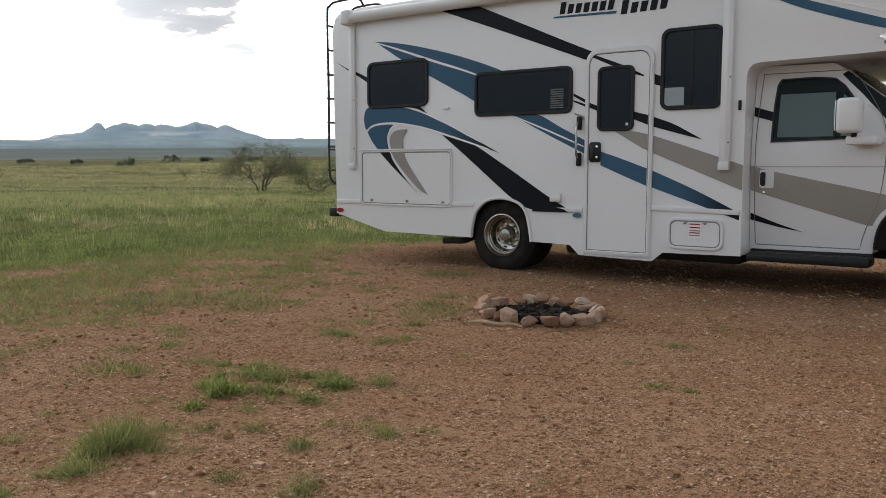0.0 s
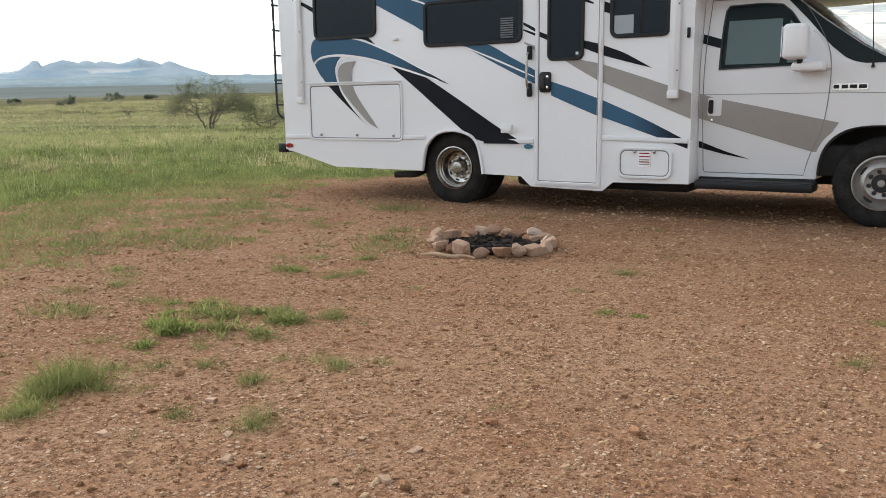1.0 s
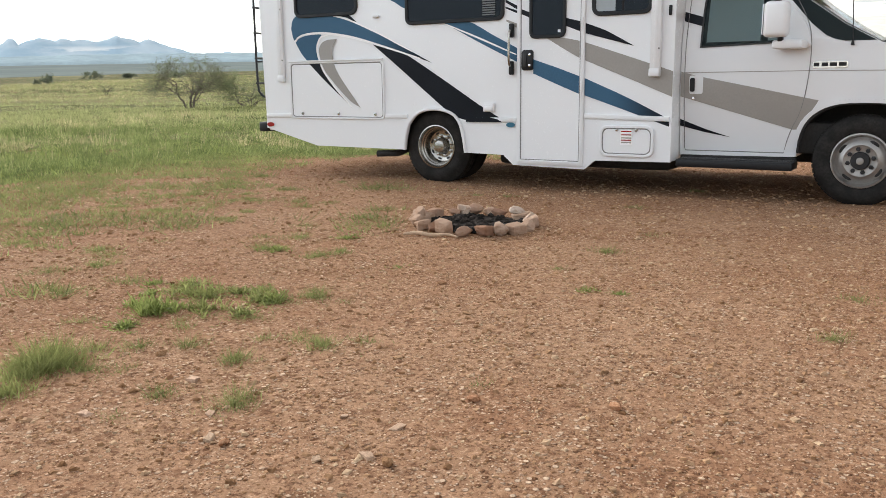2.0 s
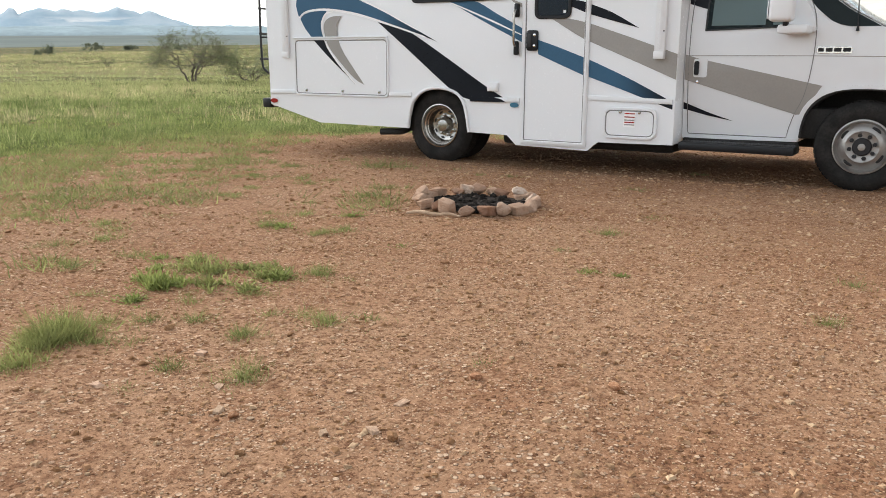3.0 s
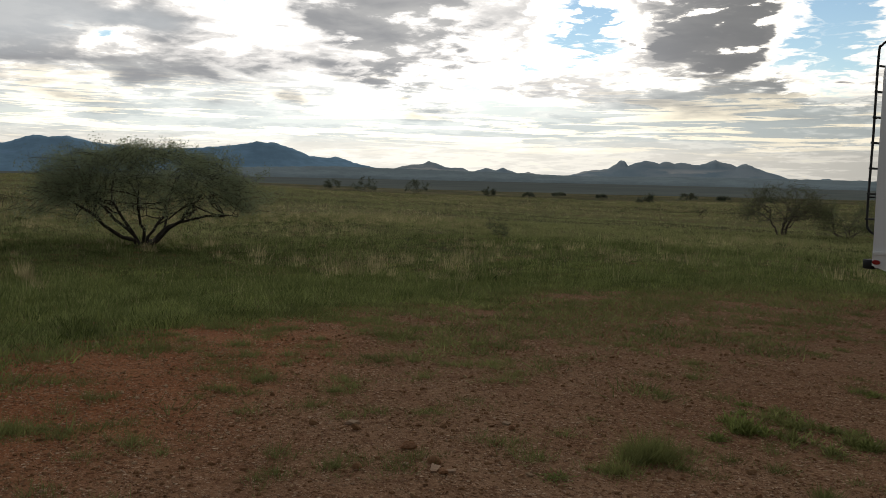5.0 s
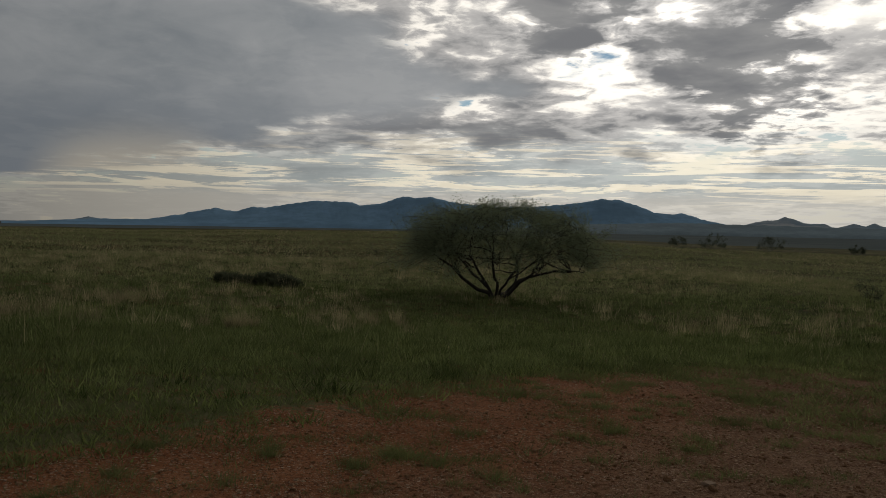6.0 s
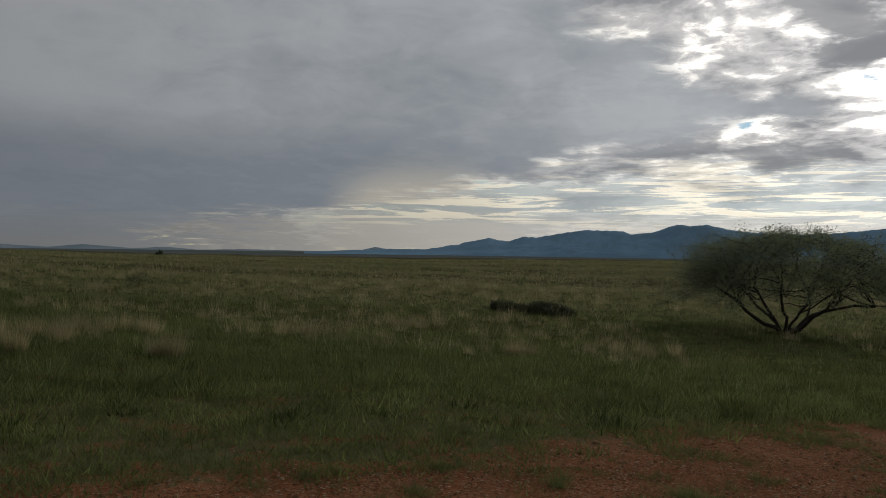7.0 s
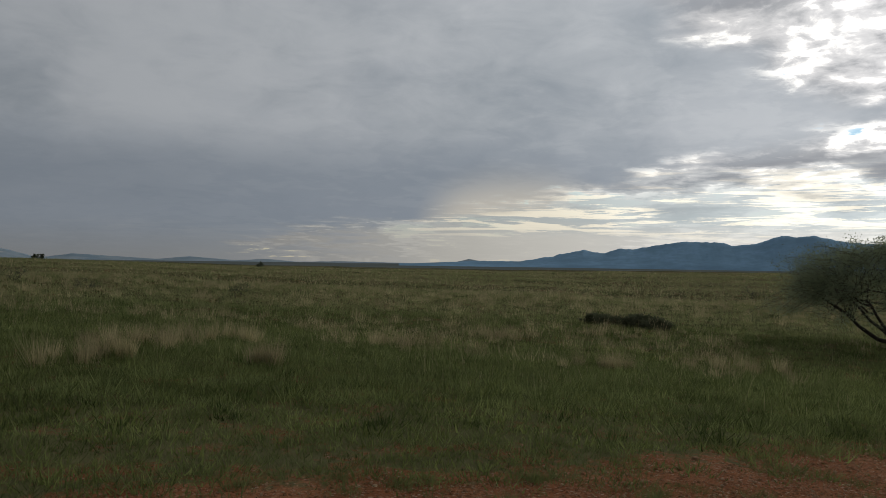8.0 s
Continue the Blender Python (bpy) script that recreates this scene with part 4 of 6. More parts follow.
part("marker_box", box(5.262, 5.288, -0.02, 0.0, 1.575, 1.66, 0.005), M_PLASTIC, rv)

# ladder on the tail, hooked over the roof
ladder = part("ladder", tube(flowing([(0.50, 0.13, 0.86), (0.34, 0.13, 0.92), (0.29, 0.13, 1.10), (0.29, 0.13, 2.0), (0.28, 0.13, 2.90), (0.32, 0.13, 3.02), (0.45, 0.13, 3.06), (0.78, 0.13, 3.05), (0.88, 0.13, 2.93)], 6), 0.014, 8), M_PLASTIC, rv, "black tubular roof ladder")
part("rail", tube(flowing([(0.50, 0.52, 0.86), (0.34, 0.52, 0.92), (0.29, 0.52, 1.10), (0.29, 0.52, 2.0), (0.28, 0.52, 2.90), (0.32, 0.52, 3.02), (0.45, 0.52, 3.06), (0.78, 0.52, 3.05), (0.88, 0.52, 2.93)], 6), 0.014, 8), M_PLASTIC, ladder)
for k in range(7):
    part("rung", tube([(0.29, 0.11, 1.05 + 0.29 * k), (0.29, 0.54, 1.05 + 0.29 * k)], 0.013, 8), M_PLASTIC, ladder)
for z in (1.3, 2.2):
    part("stand_off", tube([(0.29, 0.13, z), (0.52, 0.13, z)], 0.010, 8), M_PLASTIC, ladder)


# swooshes: thin film on the wall, between an upper and a lower line
def decal(name, upper, lower, material, y=-0.0045, parent=body, n=7, label=""):
    up, low = flowing(upper, n), flowing(lower, n)
    outline = up + low[::-1]
    clean = [p for i, p in enumerate(outline) if (Vector(p) - Vector(outline[i - 1])).length > 1e-4]
    return part(name, slab(clean, y, y + 0.0015), material, parent, label, 0)


def pinstripe(points, wide, y=-0.0065, parent=body):
    mid = [Vector(p) for p in flowing(points, 8)]
    up, low = [], []
    for i, p in enumerate(mid):
        along = (mid[min(i + 1, len(mid) - 1)] - mid[max(i - 1, 0)]).normalized()
        side = Vector((-along.y, along.x)) * wide * (0.18 + 0.32 * math.sin(math.pi * min(1, (i + 1) / len(mid) * 0.9)))
        up.append(tuple(p + side))
        low.append(tuple(p - side))
    return part("pinstripe", slab(up + low[::-1], y, y + 0.0012), M_LINE, parent, "", 0)


decal("dark_band", [(2.58, 2.745), (3.2, 2.475), (3.82, 2.205), (4.57, 1.905)], [(2.08, 2.755), (2.9, 2.455), (3.82, 2.105), (4.57, 1.815)], M_NAVY)
decal("dark_band", [(3.86, 2.165), (4.20, 2.03), (4.40, 1.93)], [(3.86, 2.135), (4.20, 1.985), (4.40, 1.915)], M_NAVY, -0.0175, door)
decal("blue_swoosh", [(1.152, 2.509), (1.467, 2.468), (1.851, 2.386), (2.352, 2.251), (2.87, 2.065), (2.90, 1.98)], [(1.152, 2.509), (1.516, 2.293), (1.929, 2.078), (2.379, 1.856), (2.56, 1.775), (2.88, 1.80)], M_BLUE)
pinstripe([(1.165, 2.497), (1.431, 2.416), (1.706, 2.326), (2.006, 2.226), (2.362, 2.114), (2.60, 2.030)], 0.026)
decal("dark_tip", [(0.54, 2.329), (0.733, 2.232), (0.884, 2.181), (1.05, 2.107)], [(0.54, 2.329), (0.733, 2.215), (0.895, 2.135), (1.05, 2.050)], M_NAVY)
decal("blue_swoosh", [(0.973, 1.634), (1.002, 1.735), (1.10, 1.785), (1.40, 1.785), (1.611, 1.748), (1.896, 1.662), (2.193, 1.542), (2.407, 1.440), (2.84, 1.23)], [(0.973, 1.634), (1.014, 1.514), (1.088, 1.563), (1.212, 1.588), (1.40, 1.591), (1.60, 1.570), (1.83, 1.530), (2.055, 1.473), (2.412, 1.371), (2.84, 1.23)], M_FADE_TOP)
pinstripe([(1.016, 1.503), (1.088, 1.552), (1.212, 1.577), (1.40, 1.580), (1.60, 1.559), (1.83, 1.519), (2.055, 1.462), (2.412, 1.361), (2.70, 1.275)], 0.026)
pinstripe([(1.58, 1.752), (1.72, 1.722), (1.896, 1.664), (2.193, 1.543), (2.407, 1.441), (2.60, 1.350)], 0.020)
decal("dark_tip", [(1.64, 1.765), (1.78, 1.760), (1.90, 1.672)], [(1.64, 1.750), (1.76, 1.728), (1.90, 1.668)], M_NAVY, -0.0063)
decal("blue_blade", [(1.03, 1.490), (1.09, 1.535), (1.21, 1.562), (1.40, 1.565), (1.372, 1.525), (1.324, 1.436), (1.338, 1.328), (1.372, 1.262)], [(1.03, 1.490), (1.106, 1.373), (1.215, 1.262)], M_BLUE)
decal("black_blade", [(1.372, 1.262), (1.424, 1.151), (1.595, 0.965), (1.80, 0.775)], [(1.215, 1.262), (1.429, 1.075), (1.719, 0.844), (1.80, 0.775)], M_NAVY, -0.0135)
pinstripe([(1.50, 1.556), (1.392, 1.530), (1.345, 1.440), (1.352, 1.328), (1.380, 1.262)], 0.022)
pinstripe([(1.380, 1.255), (1.438, 1.150), (1.605, 0.965), (1.80, 0.785)], 0.018, -0.0155)
decal("grey_blade", [(1.63, 1.510), (1.56, 1.416), (1.568, 1.291), (1.64, 1.123), (1.92, 0.775)], [(1.63, 1.510), (1.468, 1.498), (1.382, 1.436), (1.380, 1.328), (1.462, 1.152), (1.757, 0.866), (1.92, 0.775)], M_GREY, -0.0135)
decal("black_swoosh", [(2.06, 1.467), (2.45, 1.355), (2.90, 1.105), (3.38, 0.815), (3.65, 0.668)], [(2.06, 1.467), (2.42, 1.20), (2.74, 0.955), (3.05, 0.73), (3.26, 0.655), (3.65, 0.645)], M_NAVY)
decal("blue_diagonal", [(2.98, 1.62), (3.27, 1.615), (3.55, 1.475), (3.81, 1.345)], [(2.98, 1.62), (3.40, 1.41), (3.81, 1.215)], M_BLUE)
decal("blue_diagonal", [(3.985, 1.235), (4.20, 1.165), (4.45, 1.075)], [(3.985, 1.105), (4.20, 1.015), (4.45, 0.915)], M_BLUE, -0.0175, door)
decal("blue_diagonal", [(4.502, 1.055), (4.90, 0.885), (5.30, 0.690)], [(4.502, 0.900), (4.90, 0.765), (5.30, 0.625)], M_FADE_LOW)
pinstripe([(3.02, 1.60), (3.40, 1.45), (3.80, 1.285)], 0.018)
decal("grey_diagonal", [(4.502, 1.375), (4.90, 1.245), (5.315, 1.105)], [(4.502, 1.215), (4.90, 1.055), (5.315, 0.885)], M_GREY)
decal("grey_diagonal", [(4.12, 1.432), (4.30, 1.42), (4.45, 1.39)], [(4.12, 1.425), (4.30, 1.32), (4.45, 1.238)], M_GREY, -0.0175, door)
decal("grey_diagonal", [(3.69, 1.615), (3.80, 1.575)], [(3.69, 1.600), (3.80, 1.535)], M_GREY)
decal("dark_line", [(3.68, 1.80), (3.81, 1.735)], [(3.68, 1.775), (3.81, 1.70)], M_NAVY)
decal("dark_line", [(3.68, 1.735), (3.81, 1.69)], [(3.68, 1.72), (3.81, 1.665)], M_NAVY)
decal("dark_line", [(4.502, 1.545), (4.70, 1.470), (4.96, 1.330)], [(4.502, 1.455), (4.70, 1.400), (4.96, 1.330)], M_NAVY)
decal("dark_line", [(4.31, 1.60), (4.45, 1.565)], [(4.31, 1.53), (4.45, 1.475)], M_NAVY, -0.0175, door)
decal("dark_line", [(3.86, 1.70), (3.95, 1.665)], [(3.86, 1.655), (3.95, 1.615)], M_NAVY, -0.0175, door)
decal("dark_line", [(5.11, 1.70), (5.14, 1.695)], [(5.11, 1.63), (5.14, 1.625)], M_NAVY)
decal("blue_swoosh", [(5.30, 2.62), (5.70, 2.475), (6.05, 2.35), (6.55, 2.17)], [(5.30, 2.60), (5.70, 2.405), (6.05, 2.27), (6.30, 2.185), (6.50, 2.13)], M_BLUE)
pinstripe([(5.35, 2.64), (5.75, 2.50), (6.40, 2.28)], 0.016)
# the maker's lettering, as plain slanting bars over a blue line
for k in range(7):
    x, tall = 3.53 + 0.084 * k, 0.112 if k == 0 else 0.088
    part("name_bar", slab([(x - 0.016, 2.566 - 0.002 * k), (x + 0.040, 2.566 - 0.002 * k), (x + 0.060, 2.566 + tall - 0.002 * k), (x, 2.566 + tall - 0.002 * k)], -0.0045, -0.003), M_NAVY, body, "", 0)
for k in range(5):
    x, tall = 4.17 + 0.094 * k, 0.125 if k == 0 else 0.098
    part("name_bar", slab([(x - 0.018, 2.500 + 0.002 * k), (x + 0.044, 2.500 + 0.002 * k), (x + 0.066, 2.500 + tall), (x, 2.500 + tall)], -0.0045, -0.003), M_NAVY, body, "", 0)
decal("name_line", [(3.46, 2.550), (3.80, 2.545), (4.12, 2.538)], [(3.44, 2.535), (3.80, 2.525), (4.10, 2.515)], M_BLUE)


emblem = part("maker_emblem", slab([(6.33, 2.115), (6.405, 2.115), (6.405, 2.095), (6.378, 2.09), (6.372, 2.045), (6.362, 2.045), (6.356, 2.09), (6.33, 2.095)], -0.012, -0.001, 0.002), M_CHROME, rv, "small chrome emblem of plain blocks")
for k in range(4):
    part("emblem_block", box(6.425 + 0.046 * k, 6.462 + 0.046 * k, -0.010, -0.001, 2.068, 2.108, 0.003), M_CHROME, emblem)
part("emblem_line", box(6.425, 6.602, -0.008, -0.001, 2.046, 2.058, 0.002), M_CHROME, emblem)


# ---- the cab ----
def cab_side(z):
    """How far the cab's side stands in from the coach wall at a height."""
    return 0.205 + 0.13 * max(0, 0.95 - z) ** 1.2 + 0.19 * max(0, z - 1.30) ** 1.15


def cab_bend(bm, levels=(0.48, 0.6, 0.75, 0.95, 1.09, 1.30, 1.45, 1.6, 1.75, 1.88)):
    for z in levels:
        bmesh.ops.bisect_plane(bm, geom=bm.verts[:] + bm.edges[:] + bm.faces[:], plane_co=(0, 0, z), plane_no=(0, 0, 1))
    for v in bm.verts:
        off = cab_side(v.co.z)
        v.co.y = off + v.co.y if v.co.y < WIDE / 2 else WIDE - off + (v.co.y - WIDE)
    return bm


def fender_arch(wide, tall, a0, a1, n=20, cx=6.82, cz=0.36):
    """A squarish wheel opening."""
    out = []
    for k in range(n + 1):
        a = radians(a0 + (a1 - a0) * k / n)
        c, d = math.cos(a), math.sin(a)
        out.append((cx + wide * math.copysign(abs(c) ** 0.72, c), cz + tall * abs(d) ** 0.72))
    return out


FENDER = fender_arch(0.50, 0.470, 177, 3)
hood = [(7.62, 0.42), (7.68, 0.60), (7.68, 0.92), (7.62, 1.10), (7.45, 1.20), (7.15, 1.265), (6.90, 1.305)]
glass_line = [(6.62, 1.46), (6.32, 1.68), (6.05, 1.90), (5.95, 1.96)]
cab_outline = [(5.325, 0.360), (6.31, 0.372)] + FENDER + [(7.36, 0.42)] + hood + glass_line + [(5.325, 1.97)]
cab = part("cab", cab_bend(slab(cab_outline, 0.0, WIDE)), M_CAB, rv, "white van cab with grey stripe", 35)


def on_cab(name, outline, out, thick, material, parent=cab, label="", bevel=0.0):
    """A thing laid on the cab's near side."""
    bm = slab(outline, -out, -out + thick, bevel, 1)
    return part(name, cab_bend(bm, (0.6, 0.75, 0.95, 1.30, 1.5, 1.7)), material, parent, label, 30)


door_line = flowing([(5.385, 1.90), (5.365, 1.50), (5.36, 1.05), (5.37, 0.43)], 5) + [(5.38, 0.405), (6.215, 0.405)] + flowing([(6.235, 0.50), (6.27, 0.61), (6.335, 0.77), (6.375, 1.0), (6.385, 1.30), (6.34, 1.50), (6.20, 1.75), (6.08, 1.895)], 5)
line_3d = [(x, cab_side(z) - 0.001, z) for x, z in door_line + [(5.385, 1.90)]]
cab_door = part("cab_door", tube(line_3d, 0.0040, 6), M_SEAM, cab, "dark gap round the cab door")
win = flowing([(5.485, 1.300), (5.490, 1.60), (5.505, 1.80)], 4) + flowing([(5.535, 1.848), (5.80, 1.852), (5.97, 1.835)], 4) + flowing([(6.05, 1.77), (6.17, 1.60), (6.25, 1.46), (6.27, 1.325)], 4)
inner_win = [(5.88 + (x - 5.88) * 0.965, 1.58 + (z - 1.58) * 0.955) for x, z in win]
cab_frame = part("cab_window", cab_bend(ring_slab(win, inner_win, -0.010, 0.004), (1.5, 1.7)), M_RUBBER, cab, "cab side window", 30)
on_cab("pane", [(5.88 + (x - 5.88) * 0.975, 1.58 + (z - 1.58) * 0.965) for x, z in win], 0.004, 0.003, M_CLEAR, cab_frame)
# dark sheet stands in for the shaded inside of the cab
on_cab("window_dark", [(5.88 + (x - 5.88) * 0.98, 1.58 + (z - 1.58) * 0.97) for x, z in win], 0.0008, 0.0006, M_HOLE, cab_frame)
# pale sheet imitates daylight seen through the far window
on_cab("daylight_panel", [(6.04, 1.345), (6.04, 1.70), (6.13, 1.60), (6.21, 1.46), (6.225, 1.345)], 0.0018, 0.0008, M_SCREEN, cab_frame, "pale panel standing in for daylight through the cab")
on_cab("curtain", [(5.535, 1.345), (5.54, 1.715), (5.98, 1.715), (5.98, 1.345)], 0.0018, 0.0008, M_SCREEN, cab_frame, "grey curtain behind the glass")
# thin grey strip draws in the shade line of the body crease
on_cab("body_crease", [(5.33, 1.088), (6.37, 1.088), (7.4, 1.079), (7.4, 1.085), (6.37, 1.094), (5.33, 1.094)], 0.003, 0.004, M_GREY, cab)
on_cab("grey_stripe", flowing([(5.33, 1.10), (5.50, 1.055), (6.00, 0.95), (6.47, 0.85)], 6) + flowing([(6.40, 0.73), (6.345, 0.61)], 3) + flowing([(6.28, 0.605), (5.80, 0.745), (5.33, 0.885)], 5), 0.004, 0.003, M_GREY, cab)
on_cab("dark_stripe", [(5.33, 0.685), (5.55, 0.600), (5.77, 0.530), (5.55, 0.570), (5.33, 0.625)], 0.004, 0.003, M_NAVY, cab)
on_cab("dark_stripe", [(5.33, 1.615), (5.49, 1.565), (5.49, 1.485), (5.33, 1.535)], 0.004, 0.003, M_NAVY, cab)
cup = on_cab("handle_cup", rounded(5.405, 5.525, 0.905, 1.065, 0.02), 0.008, 0.006, M_CAB, cab)
on_cab("door_handle", rounded(5.415, 5.455, 0.925, 1.045, 0.015), 0.026, 0.018, M_PLASTIC, cup, "black door handle", 0.005)
part("key_cylinder", lathe([(0.003, 0.195), (0.012, 0.197), (0.014, 0.207)], 12, 5.445, 0.865), M_CHROME, cab)
badge = on_cab("model_badge", rounded(6.405, 6.668, 1.112, 1.162, 0.008), 0.008, 0.006, M_CHROME, cab, "chrome model badge with plain dark bars", 0.002)
for x, wide in ((6.413, 0.042), (6.473, 0.048), (6.533, 0.054), (6.600, 0.058)):
    on_cab("badge_bar", rounded(x, x + wide, 1.124, 1.154, 0.004, 2), 0.0105, 0.003, M_PLASTIC, badge)
on_cab("sill_trim", [(5.35, 0.362), (6.30, 0.374), (6.30, 0.394), (5.35, 0.382)], 0.012, 0.012, M_TRIM, cab)
flare = slab(fender_arch(0.537, 0.500, 178, 2, 24) + fender_arch(0.501, 0.471, 2, 178, 24), -0.016, 0.004)
part("fender_flare", cab_bend(flare, (0.55, 0.75)), M_CAB, cab)
lip = [(x, cab_side(z) - 0.004, z) for x, z in fender_arch(0.500, 0.470, 175, 5, 24)]
part("fender_lip", tube(lip, 0.009, 8), M_RUBBER, cab)
part("wheel_well", slab(fender_arch(0.499, 0.469, 177, 3) + fender_arch(0.485, 0.455, 3, 177), 0.215, 0.75), M_UNDER, rv)
part("well_back", slab(fender_arch(0.49, 0.46, 177, 3), 0.60, 0.62), M_UNDER, rv)
board = part("running_board", box(5.36, 6.33, 0.02, 0.30, 0.275, 0.345, 0.014), M_PLASTIC, rv, "black ribbed running board")
for y in (0.05, 0.09, 0.13, 0.17):
    part("tread_rib", box(5.38, 6.31, y, y + 0.016, 0.345, 0.352, 0.002), M_RUBBER, board)
for x in (5.42, 6.24):
    part("bracket", box(x, x + 0.05, 0.22, 0.4, 0.29, 0.36, 0.008), M_UNDER, board)
part("under_sill", box(5.34, 6.32, 0.24, 0.30, 0.30, 0.366, 0.01), M_UNDER, rv)

# windscreen, pillars and wipers
def sloped(y0, y1, pts, lift, thick):
    """A sheet on the windscreen slope; pts gives (x, z) along it, y0 and y1 its edges at each point."""
    bm = bmesh.new()
    rows = []
    for (x, z), a, b in zip(pts, y0, y1):
        rows.append([bm.verts.new((x + lift * 0.55, y, z + lift * 0.83)) for y in (a, b)])
    for p, q in zip(rows, rows[1:]):
        bm.faces.new((p[0], p[1], q[1], q[0]))
    bmesh.ops.solidify(bm, geom=bm.faces[:], thickness=thick)
    return bm


line = [(6.86, 1.318)] + glass_line[:-1]
bm = bmesh.new()
rows = []
for x, z in line:
    a, b = cab_side(z) + 0.03, WIDE - cab_side(z) - 0.03
    rows.append([bm.verts.new((x + 0.006 + 0.06 * math.sin(math.pi * k / 14) ** 0.7, a + (b - a) * k / 14, z + 0.009)) for k in range(15)])
for p, q in zip(rows, rows[1:]):
    for k in range(14):
        bm.faces.new((p[k], p[k + 1], q[k + 1], q[k]))
bmesh.ops.solidify(bm, geom=bm.faces[:], thickness=0.005)
part("windscreen", bm, M_SHIELD, cab, "curved dark windscreen")
part("windscreen_edge", sloped([cab_side(z) + 0.02 for _, z in line], [cab_side(z) + 0.075 for _, z in line], line, 0.013, 0.004), M_RUBBER, cab)
side_glass = [(6.86, 1.322), (6.62, 1.458), (6.32, 1.676), (6.06, 1.888), (6.016, 1.862), (6.192, 1.679), (6.377, 1.467), (6.488, 1.372), (6.56, 1.338), (6.636, 1.322)]
on_cab("corner_glass", side_glass, 0.004, 0.003, M_SHIELD, cab)
part("cowl", box(6.74, 7.10, 0.26, WIDE - 0.26, 1.270, 1.316, 0.012), M_PLASTIC, cab)
part("wiper", tube([(7.02, 0.62, 1.30), (6.97, 0.52, 1.345), (6.93, 0.40, 1.352), (6.965, 0.9, 1.40)], 0.009, 6), M_PLASTIC, cab)
part("wiper", tube([(7.07, 1.30, 1.30), (7.03, 1.25, 1.35), (6.97, 1.70, 1.42)], 0.009, 6), M_PLASTIC, cab)
part("antenna", tube([(6.69, cab_side(1.3) - 0.012, 1.285), (6.69, cab_side(1.3) - 0.016, 1.335), (6.655, cab_side(1.3) - 0.02, 1.885)], 0.004, 6, taper=[0.016, 0.005, 0.0026]), M_PLASTIC, cab)

# mirror
mirror = part("wing_mirror", box(6.07, 6.25, -0.20, -0.02, 1.355, 1.63, 0.035, 3), M_TRIM, rv, "tall white wing mirror on a folding arm")
part("mirror_glass", box(6.062, 6.068, -0.185, -0.035, 1.375, 1.61), M_CHROME, mirror)
part("mirror_arm", box(6.13, 6.36, -0.10, 0.20, 1.265, 1.335, 0.02), M_TRIM, mirror)
part("mirror_pivot", box(6.17, 6.21, -0.10, -0.04, 1.32, 1.37, 0.008), M_PLASTIC, mirror)
part("mirror_base", slab(flowing([(6.16, 1.28), (6.36, 1.28), (6.38, 1.33), (6.34, 1.46), (6.24, 1.60)], 4) + [(6.16, 1.45)], 0.175, 0.235, 0.01), M_TRIM, mirror)

# nose
part("front_bumper", box(7.36, 7.78, 0.22, WIDE - 0.22, 0.42, 0.62, 0.04, 3), M_CHROME, rv)
part("grille", box(7.66, 7.70, 0.62, WIDE - 0.62, 0.70, 1.02, 0.01), M_PLASTIC, rv)
for y in (0.28, WIDE - 0.56):
    part("headlight", box(7.60, 7.70, y, y + 0.28, 0.78, 1.0, 0.03), M_CLEAR, rv)

# ---- stones ----
def rock_mesh(name, seed, rough=0.28, detail=2):
    """One lumpy, slightly faceted stone of unit size."""
    bm = bmesh.new()
    bmesh.ops.create_icosphere(bm, subdivisions=detail, radius=1)
    for v in bm.verts:
        n = noise.noise(v.co * 0.9 + Vector((seed * 7.1, 0, 0))) + 0.45 * noise.noise(v.co * 2.3 + Vector((0, seed * 3.7, 0)))
        v.co *= 1 + rough * n
    rng = random.Random(seed)
    for _ in range(7 if detail > 1 else 3):                # flats
        d = Vector((rng.uniform(-1, 1), rng.uniform(-1, 1), rng.uniform(-1, 1))).normalized()
        for v in bm.verts:
            over = v.co.dot(d) - 0.62
            if over > 0:
                v.co -= d * over * 0.8
    me = bpy.data.meshes.new(name)
    bm.to_mesh(me)
    bm.free()
    return me


def angular_mesh(name, seed, fine=True):
    """A broken stone: a box with its corners pushed about and its edges worn."""
    rng = random.Random(seed)
    bm = bmesh.new()
    bmesh.ops.create_cube(bm, size=1.7)
    for v in bm.verts:
        v.co += Vector((rng.uniform(-0.45, 0.45), rng.uniform(-0.45, 0.45), rng.uniform(-0.3, 0.3)))
    bmesh.ops.bevel(bm, geom=bm.edges[:], offset=0.24, segments=2 if fine else 1, affect="EDGES", profile=0.6)
    bmesh.ops.triangulate(bm, faces=bm.faces[:])
    if fine:
        bmesh.ops.subdivide_edges(bm, edges=bm.edges[:], cuts=1)
    for v in bm.verts:
        v.co *= 1 + 0.10 * noise.noise(v.co * 1.9 + Vector((seed * 3.1, 0, 0)))
    me = bpy.data.meshes.new(name)
    bm.to_mesh(me)
    bm.free()
    return me


